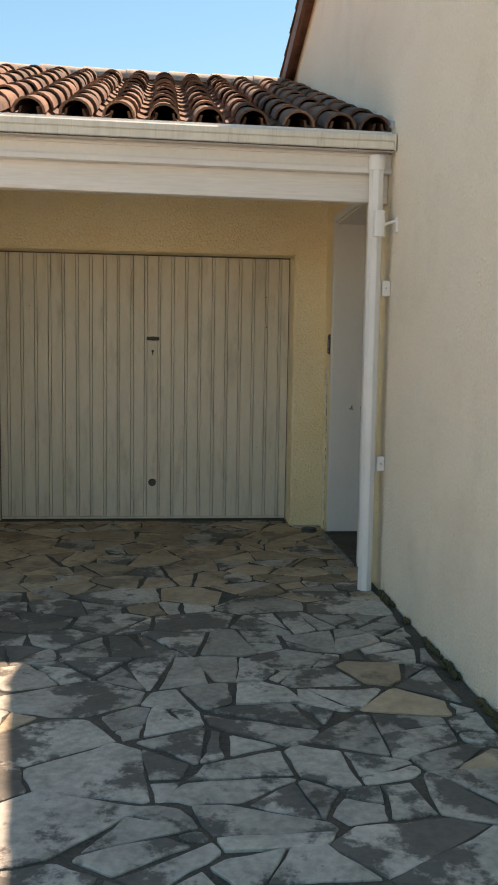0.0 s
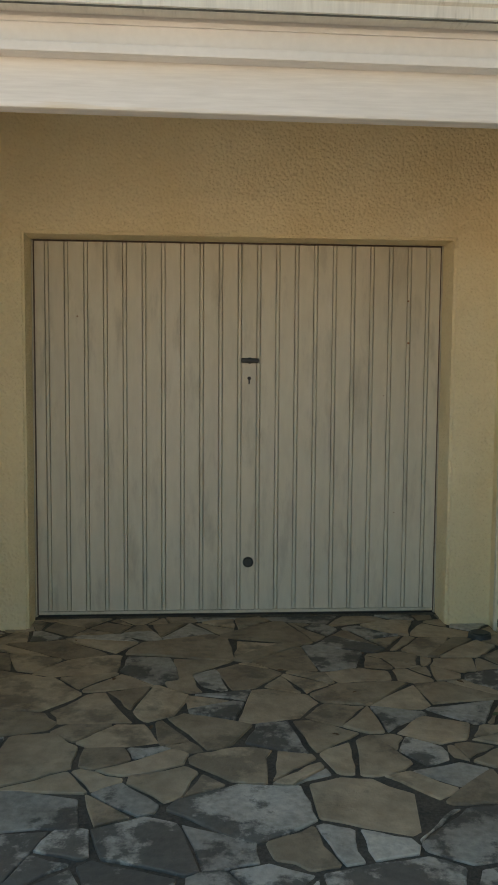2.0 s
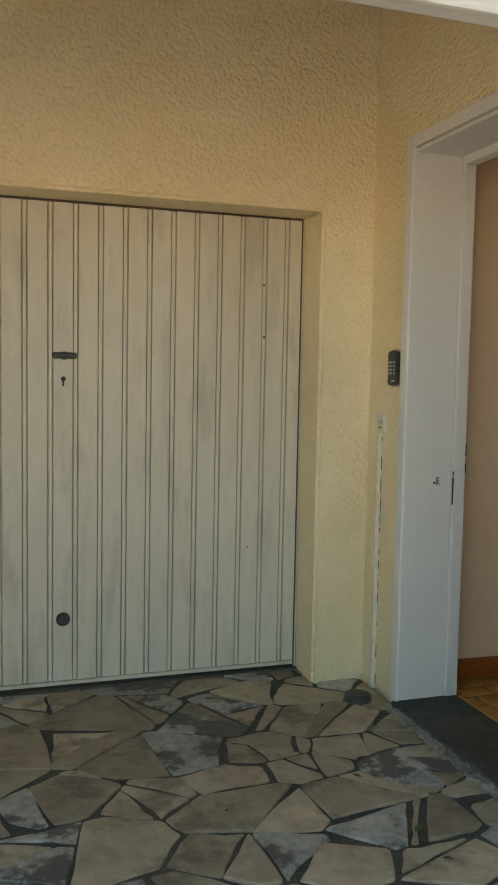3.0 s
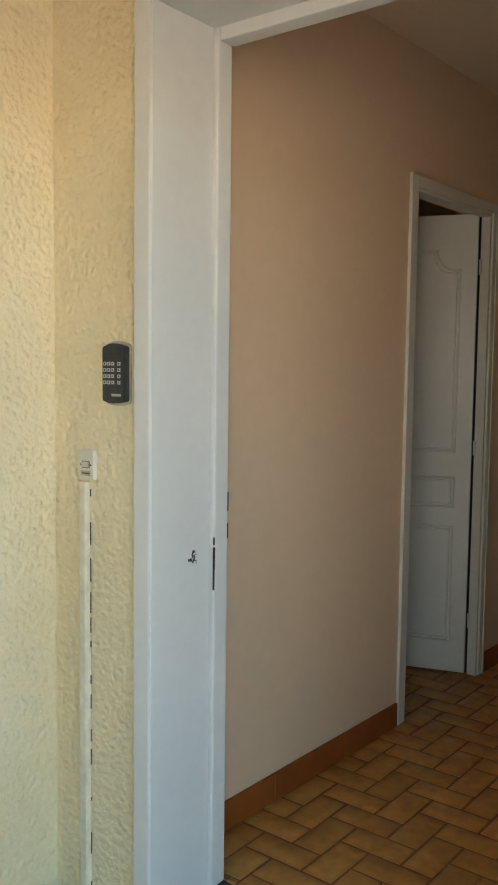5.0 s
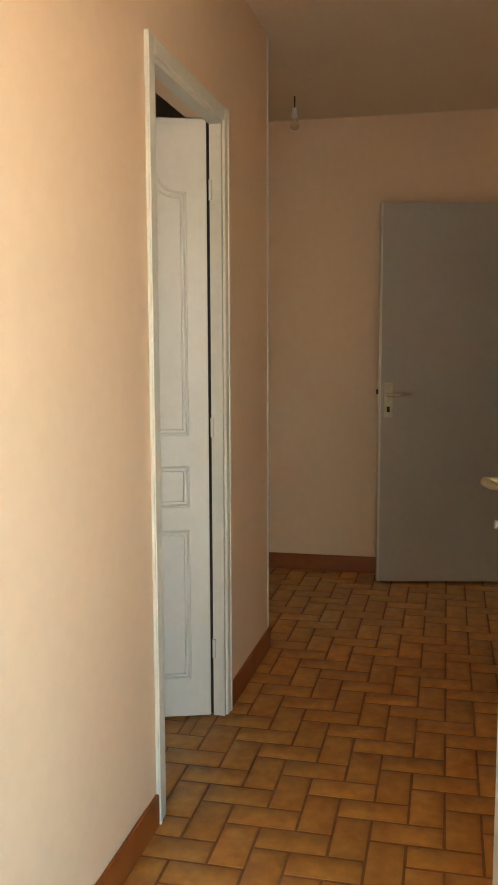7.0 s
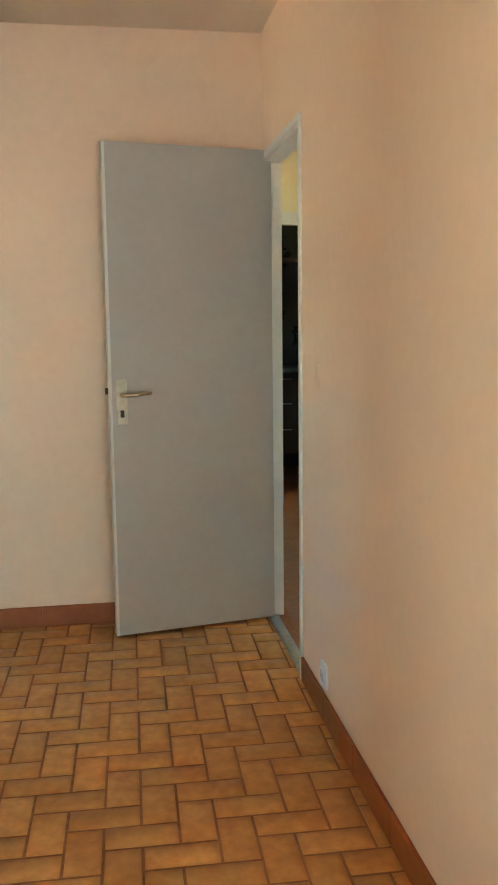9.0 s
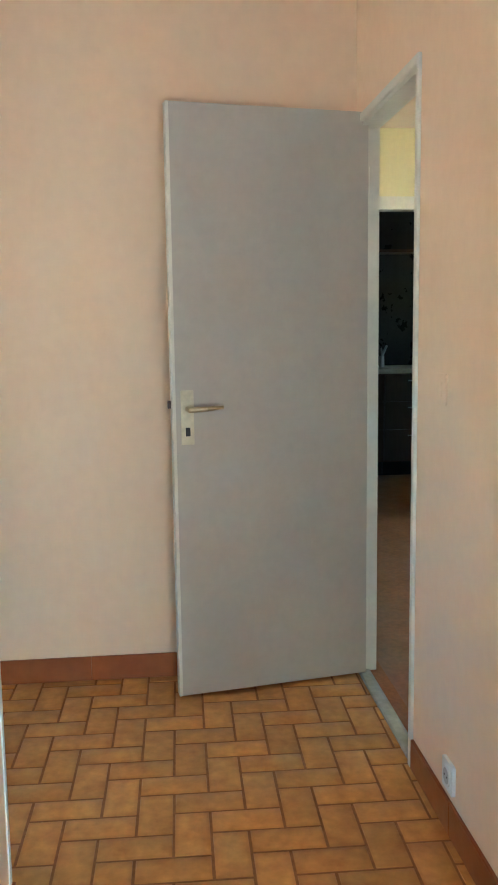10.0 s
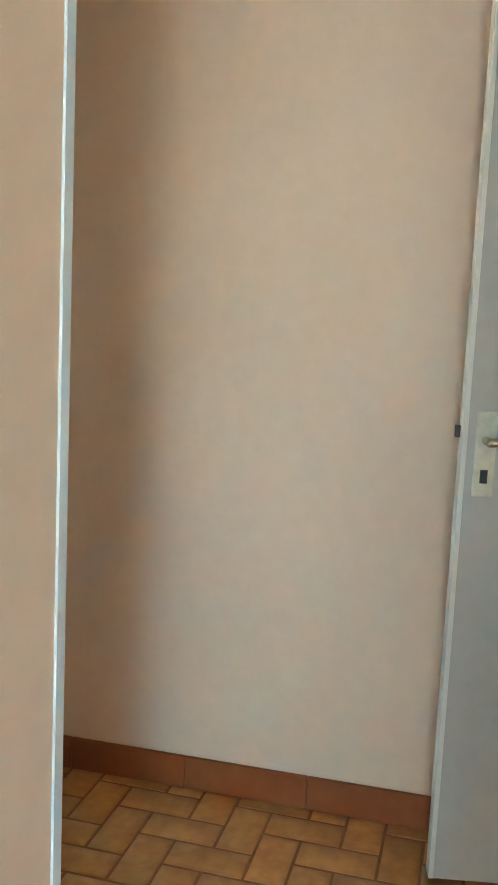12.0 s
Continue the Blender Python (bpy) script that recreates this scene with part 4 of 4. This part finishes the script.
def slab_mesh(name, poly, mat_, depth=0.008, edge=0.004):
    """A flat piece with a softened upper edge."""
    bm = bmesh.new()
    mx, my = sum(a for a, _ in poly) / len(poly), sum(b for _, b in poly) / len(poly)
    rings = []
    for inset, z in ((0.0, -depth), (0.0, -0.0028), (edge * 0.4, -0.0009), (edge, 0.0)):
        ring = []
        for k, (a, b) in enumerate(poly):
            s = inset / max(0.02, math.hypot(a - mx, b - my)) * 1.3
            ring.append(bm.verts.new((a + (mx - a) * s, b + (my - b) * s, z)))
        rings.append(ring)
    for ra, rb in zip(rings, rings[1:]):
        for k in range(len(ra)):
            k2 = (k + 1) % len(ra)
            bm.faces.new((ra[k], ra[k2], rb[k2], rb[k]))
    bm.faces.new(rings[-1])
    bmesh.ops.recalc_face_normals(bm, faces=bm.faces[:])
    return mesh_of(name, bm, mat_, 40)


def on_floor(x, y):
    return any(a <= x <= b and c <= y <= d for a, b, c, d in ZONES)


J = 0.0030
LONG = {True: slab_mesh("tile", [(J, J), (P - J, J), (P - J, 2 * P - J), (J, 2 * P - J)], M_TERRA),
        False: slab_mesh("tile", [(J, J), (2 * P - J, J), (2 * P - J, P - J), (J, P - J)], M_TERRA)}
for cx in range(-32, 20):
    for cy in range(-8, 24):
        k = (cx - cy) % 4
        if k > 1:
            continue
        w, d_ = (1, 2) if k == 0 else (2, 1)
        ca, sa = math.cos(ASKEW), math.sin(ASKEW)
        spot = [(X0 + u * P * ca - v * P * sa, Y0 + u * P * sa + v * P * ca) for u, v in ((cx, cy), (cx + w, cy), (cx + w, cy + d_), (cx, cy + d_))]
        z = 0.0005 + fr.uniform(-0.0005, 0.0005)
        if all(on_floor(x, y) for x, y in spot):
            piece("floor_tile", LONG[k == 0], floor_ob, Matrix.Translation((*spot[0], z)) @ Matrix.Rotation(ASKEW, 4, "Z"))
            continue
        mx, my = sum(x for x, _ in spot) / 4, sum(y for _, y in spot) / 4
        small = [(mx + (x - mx) * (1 - 2 * J / (P * w)), my + (y - my) * (1 - 2 * J / (P * d_))) for x, y in spot]
        for a, b, c, d in ZONES:
            q = small
            for px, py, nx, ny in ((a + 0.001, 0, -1, 0), (b - 0.001, 0, 1, 0), (0, c + 0.001, 0, -1), (0, d - 0.001, 0, 1)):
                q = clip(q, px, py, nx, ny)
                if len(q) < 3:
                    break
            if len(q) >= 3 and max(x for x, _ in q) - min(x for x, _ in q) > 0.01 and max(y for _, y in q) - min(y for _, y in q) > 0.01:
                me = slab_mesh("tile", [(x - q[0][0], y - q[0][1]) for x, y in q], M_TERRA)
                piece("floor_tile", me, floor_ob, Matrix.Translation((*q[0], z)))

# canal tile roof over the garage
SLOPE = 0.358
TILT = math.degrees(math.atan(SLOPE))
roof = thing("garage_roof", "low-pitched roof of weathered red-brown canal tiles with moss", "roof")
roof["kind"] = "structure"
RY, RZ = 5.60, 2.413
part("roof_deck", extrude_profile([(RY, RZ - 0.05), (9.34, RZ - 0.05 + SLOPE * 3.665), (9.34, RZ - 0.09 + SLOPE * 3.665), (RY, RZ - 0.09)], "x", -4.8, 1.883), M_ROOF, roof)
part("roof_back", extrude_profile([(9.34, RZ - 0.05 + SLOPE * 3.665), (13.0, 2.3), (13.0, 2.2), (9.34, RZ - 0.2 + SLOPE * 3.665)], "x", -4.8, 1.883), M_ROOF, roof)


def canal_mesh(name, r0, r1, length, up, mat_):
    """A half-round tile, wide end at y = 0, with thickness."""
    bm = bmesh.new()
    rows = []
    for y, r in ((0.0, r0), (length, r1)):
        outer, inner = [], []
        for i in range(9):
            a = math.pi * i / 8
            outer.append(bm.verts.new((r * math.cos(a), y, up * r * math.sin(a) * 0.95)))
            inner.append(bm.verts.new(((r - 0.013) * math.cos(a), y, up * (r - 0.013) * math.sin(a) * 0.95)))
        rows.append((outer, inner))
    for i in range(8):
        for k in (0, 1):
            a, b = rows[0][k], rows[1][k]
            bm.faces.new((a[i], a[i + 1], b[i + 1], b[i]))
        for o, n_ in rows:
            bm.faces.new((o[i], o[i + 1], n_[i + 1], n_[i]))
    for i in (0, 8):
        bm.faces.new((rows[0][0][i], rows[0][1][i], rows[1][1][i], rows[1][0][i]))
    bmesh.ops.recalc_face_normals(bm, faces=bm.faces[:])
    return mesh_of(name, bm, mat_, 50)


COVER = canal_mesh("cover_tile", 0.086, 0.069, 0.45, 1, M_ROOF)
CHANNEL = canal_mesh("channel_tile", 0.080, 0.088, 0.45, -1, M_ROOF)
rr = random.Random(11)
STEP = 0.362
chan = bmesh.new()
for c in range(-20, 7):
    xc = 0.470 + 0.231 * c
    if xc < -4.25:
        continue
    xc = min(xc, 1.808)
    for r in range(11):
        s = r * STEP
        y, z = RY + s * math.cos(radians(TILT)), RZ + s * math.sin(radians(TILT))
        m = pose(xc + rr.uniform(-0.008, 0.008), y - 0.02 + rr.uniform(-0.01, 0.01), z + 0.012 + rr.uniform(0, 0.006), TILT - 1.2, rr.uniform(-2, 2), rr.uniform(-1.5, 1.5))
        piece("cover_tile", COVER, roof, m)
        n0 = len(chan.verts)
        chan.from_mesh(CHANNEL)
        chan.verts.ensure_lookup_table()
        bmesh.ops.transform(chan, matrix=pose(xc + 0.1155, y + 0.0, z + 0.055, TILT - 1.2), verts=chan.verts[n0:])
ch = part("channel_tiles", chan, M_ROOF, roof, "shadowed channel tiles between the cover tiles")
ch["kind"] = "stuff"
follow_fall(roof)
# hidden box added to stop sky light coming through the tile tubes
part("ridge_mortar", boxes((-4.8, 1.883, 9.27, 9.41, RZ + SLOPE * 3.665 - 0.14, RZ + SLOPE * 3.665 + 0.06)), M_RIDGE, roof)
RIDGE = canal_mesh("ridge_tile", 0.115, 0.10, 0.44, 1, M_RIDGE)
for i in range(17):
    piece("ridge_tile", RIDGE, roof, pose(-4.75 + 0.392 * i, 9.34, RZ + SLOPE * 3.665 + 0.02 + rr.uniform(-0.006, 0.006), 0, 0, -90 + rr.uniform(-1.5, 1.5)))
mossm = bmesh.new()
for i in range(160):
    c = rr.randrange(-12, 5)
    s = rr.uniform(0.2, 3.6)
    x, y, z = 0.5855 + 0.231 * c + rr.gauss(0, 0.02), RY + s * math.cos(radians(TILT)), RZ + s * math.sin(radians(TILT))
    bmesh.ops.create_icosphere(mossm, subdivisions=1, radius=rr.uniform(0.008, 0.022), matrix=Matrix.Translation((x, y, z - 0.018)) @ Matrix.Diagonal((1.2, 1.6, 0.6, 1)))
mo = part("moss_clumps", mossm, M_MOSS, roof, "yellow-brown moss in the tile channels")
mo["kind"] = "stuff"
VERGE = canal_mesh("verge_tile", 0.085, 0.075, 0.42, 1, M_ROOF)
for a, b in ((1.7, RIDGE_Y), (10.3, RIDGE_Y)):
    n = 13
    for i in range(n):
        y = a + (b - a) * i / n
        t_ = math.degrees(math.atan2(gable(b) - gable(a), abs(b - a)))
        piece("verge_tile", VERGE, hr, pose(1.868, y, gable(y) + 0.12, t_, 0, 0) if b > a else pose(1.868, y, gable(y) + 0.12, 0, 0, 180) @ pose(0, 0, 0, t_))

# ---- irregular flagstone paving ----
paving = structure("pavement", boxes((-4.8, 1.895, -3.0, 7.54, -0.085, G - 0.0075)), M_JOINT, "irregular grey and ochre flagstone paving with dark joints", "paving")
pr = random.Random(21)
AN = 1.45    # stones lie longer across the drive


seeds = []
for _ in range(9000):
    x, y = pr.uniform(-4.7, 1.95), pr.uniform(-2.9, 7.6)
    r = 0.13 + 0.15 * pr.random()
    if all((x - a) ** 2 + ((y - b) * AN) ** 2 > ((r + q) * 0.56 + 0.05) ** 2 for a, b, q in seeds):
        seeds.append((x, y, r))
sx = np.array([(a, b * AN) for a, b, _ in seeds])


def area_of(poly):
    return abs(sum(a * d - c * b for (a, b), (c, d) in zip(poly, poly[1:] + poly[:1]))) / 2


def split(poly, p):
    """Breaks a slab across its longer way, at random, into angular pieces."""
    if area_of(poly) < 0.022 or pr.random() > p:
        return [poly]
    mx, my = sum(a for a, _ in poly) / len(poly), sum(b for _, b in poly) / len(poly)
    far = max(poly, key=lambda q: (q[0] - mx) ** 2 + (q[1] - my) ** 2)
    a = math.atan2(far[1] - my, far[0] - mx) + pr.gauss(0, 0.55)
    nx, ny = math.cos(a), math.sin(a)
    o = pr.gauss(0, 0.05)
    px, py = mx + nx * o, my + ny * o
    g, w = 0.003 + 0.010 * pr.random() ** 2, pr.gauss(0, 0.05)
    one = clip(poly, px - nx * g, py - ny * g, math.cos(a + w), math.sin(a + w))
    two = clip(poly, px + nx * g, py + ny * g, -nx, -ny)
    out = []
    for q in (one, two):
        if len(q) >= 3:
            out += split(q, p * 0.55)
    return out


slabs = []
for i, (x, y, r) in enumerate(seeds):
    near = np.argsort(((sx - sx[i]) ** 2).sum(1))[1:16]
    edge = 1.885 if y > 5.7 else pr.uniform(1.79, 1.87)
    poly = [(-4.75, -2.95 * AN), (edge, -2.95 * AN), (edge, 7.525 * AN), (-4.75, 7.525 * AN)]
    ri = seeds[i][2]
    for j in near:
        rj = seeds[j][2]
        d = sx[j] - sx[i]
        L_ = float(np.hypot(*d))
        n_ = d / L_
        share = 0.5 + 0.5 * (ri * ri - rj * rj) / (L_ * L_) * 0.8
        a = pr.gauss(0, 0.08)
        nx, ny = n_[0] * math.cos(a) - n_[1] * math.sin(a), n_[0] * math.sin(a) + n_[1] * math.cos(a)
        g = 0.005 + 0.015 * pr.random() ** 2
        p = sx[i] + d * share - n_ * g
        poly = clip(poly, p[0], p[1], nx, ny)
        if len(poly) < 3:
            break
    if len(poly) >= 3:
        slabs += split([(a, b / AN) for a, b in poly], 0.85)

rest = bmesh.new()
for poly in slabs:
    if area_of(poly) < 0.0022:
        continue
    # ragged outline with knocked-off corners
    rag = []
    for k, (a, b) in enumerate(poly):
        c, d = poly[(k + 1) % len(poly)]
        e = math.hypot(c - a, d - b)
        if e < 0.015:
            continue
        s0 = pr.uniform(0.0, 0.012) / e
        rag.append((a + (c - a) * s0, b + (d - b) * s0))
        m = min(3, int(e / 0.07))
        bow = pr.gauss(0, 0.004)
        for s in range(1, m + 1):
            w = s / (m + 1)
            o = pr.gauss(0, 0.003) + bow * 4 * w * (1 - w)
            rag.append((a + (c - a) * w - (d - b) / e * o, b + (d - b) * w + (c - a) / e * o))
        rag.append((c - (c - a) * s0, d - (d - b) * s0))
    if len(rag) < 3:
        continue
    mx, my = sum(a for a, _ in rag) / len(rag), sum(b for _, b in rag) / len(rag)
    near_stone = mx > -1.0 and my > 3.05
    bm = bmesh.new() if near_stone else rest
    top = G + pr.uniform(-0.004, 0.003)
    tx, ty = pr.gauss(0, 0.008), pr.gauss(0, 0.008)
    rings = []
    for f, z in ((1.0, -0.016), (1.0, -0.0025), (0.0, 0.0)):
        ring = []
        for a, b in rag:
            e = math.hypot(a - mx, b - my)
            q = 1.0 if f else max(0.5, 1 - 0.004 / max(e, 0.02))
            X, Y = mx + (a - mx) * q, my + (b - my) * q
            ring.append(bm.verts.new((X, Y, top + z + (tx * (X - mx) + ty * (Y - my) if z > -0.01 else 0))))
        rings.append(ring)
    for ra, rb in zip(rings, rings[1:]):
        for k in range(len(ra)):
            k2 = (k + 1) % len(ra)
            bm.faces.new((ra[k], ra[k2], rb[k2], rb[k]))
    bm.faces.new(rings[-1])
    if near_stone:
        bmesh.ops.recalc_face_normals(bm, faces=bm.faces[:])
        tan = pr.random() < (0.80 if my > 5.6 else 0.3 if my > 5.0 else 0.03)
        piece("flagstone", mesh_of("flagstone", bm, M_TANSTONE if tan else M_STONE), paving)
bmesh.ops.recalc_face_normals(rest, faces=rest.faces[:])
rs = part("flagstones_beyond", rest, M_STONE, paving)
rs["kind"] = "stuff"

# dirt and moss at the foot of the house wall, fallen leaves
dirt = bmesh.new()
for i in range(420):
    y = 2.4 + 3.1 * pr.random()
    if math.sin(y * 7.3) + math.sin(y * 17.9 + 1) < -0.2:
        continue
    s = 0.005 + 0.015 * pr.random() ** 2
    bmesh.ops.create_icosphere(dirt, subdivisions=1, radius=s, matrix=Matrix.Translation((1.893 - abs(pr.gauss(0, 0.012)), y, G + s * 0.25)) @ Matrix.Diagonal((0.8, 1.6, pr.uniform(0.5, 1.4), 1)))
tagged(part("moss_line", dirt, M_MOSS, None, "dark moss and dirt along the foot of the wall"), category="moss", kind="stuff")


def fallen_leaf(x, y, z, mat_, turn, size=0.02):
    bm = bmesh.new()
    rim = [(-1, 0), (-0.4, 0.42), (0.3, 0.45), (1, 0), (0.3, -0.45), (-0.4, -0.42)]
    lo = [bm.verts.new((a * size, b * size, 0.002 + 0.004 * abs(b))) for a, b in rim]
    hi = [bm.verts.new((a * size, b * size, 0.0035 + 0.004 * abs(b))) for a, b in rim]
    bm.faces.new(lo[::-1])
    bm.faces.new(hi)
    for k in range(6):
        bm.faces.new((lo[k], lo[(k + 1) % 6], hi[(k + 1) % 6], hi[k]))
    ob = part("fallen_leaf", bm, mat_)
    ob.matrix_world = pose(x, y, z, 0, 0, turn)
    return tagged(ob, "small dry leaf lying on the flagstones" if mat_ == M_LEAF else "small green leaf lying on the flagstones", "leaf", "fallen leaves")


fallen_leaf(1.50, 6.10, G + 0.004, M_GREENLEAF, 40, 0.022)
for k in range(9):
    fallen_leaf(pr.uniform(-0.4, 1.6), pr.uniform(5.6, 7.3), G + 0.004, M_LEAF, pr.uniform(0, 360), pr.uniform(0.008, 0.018))
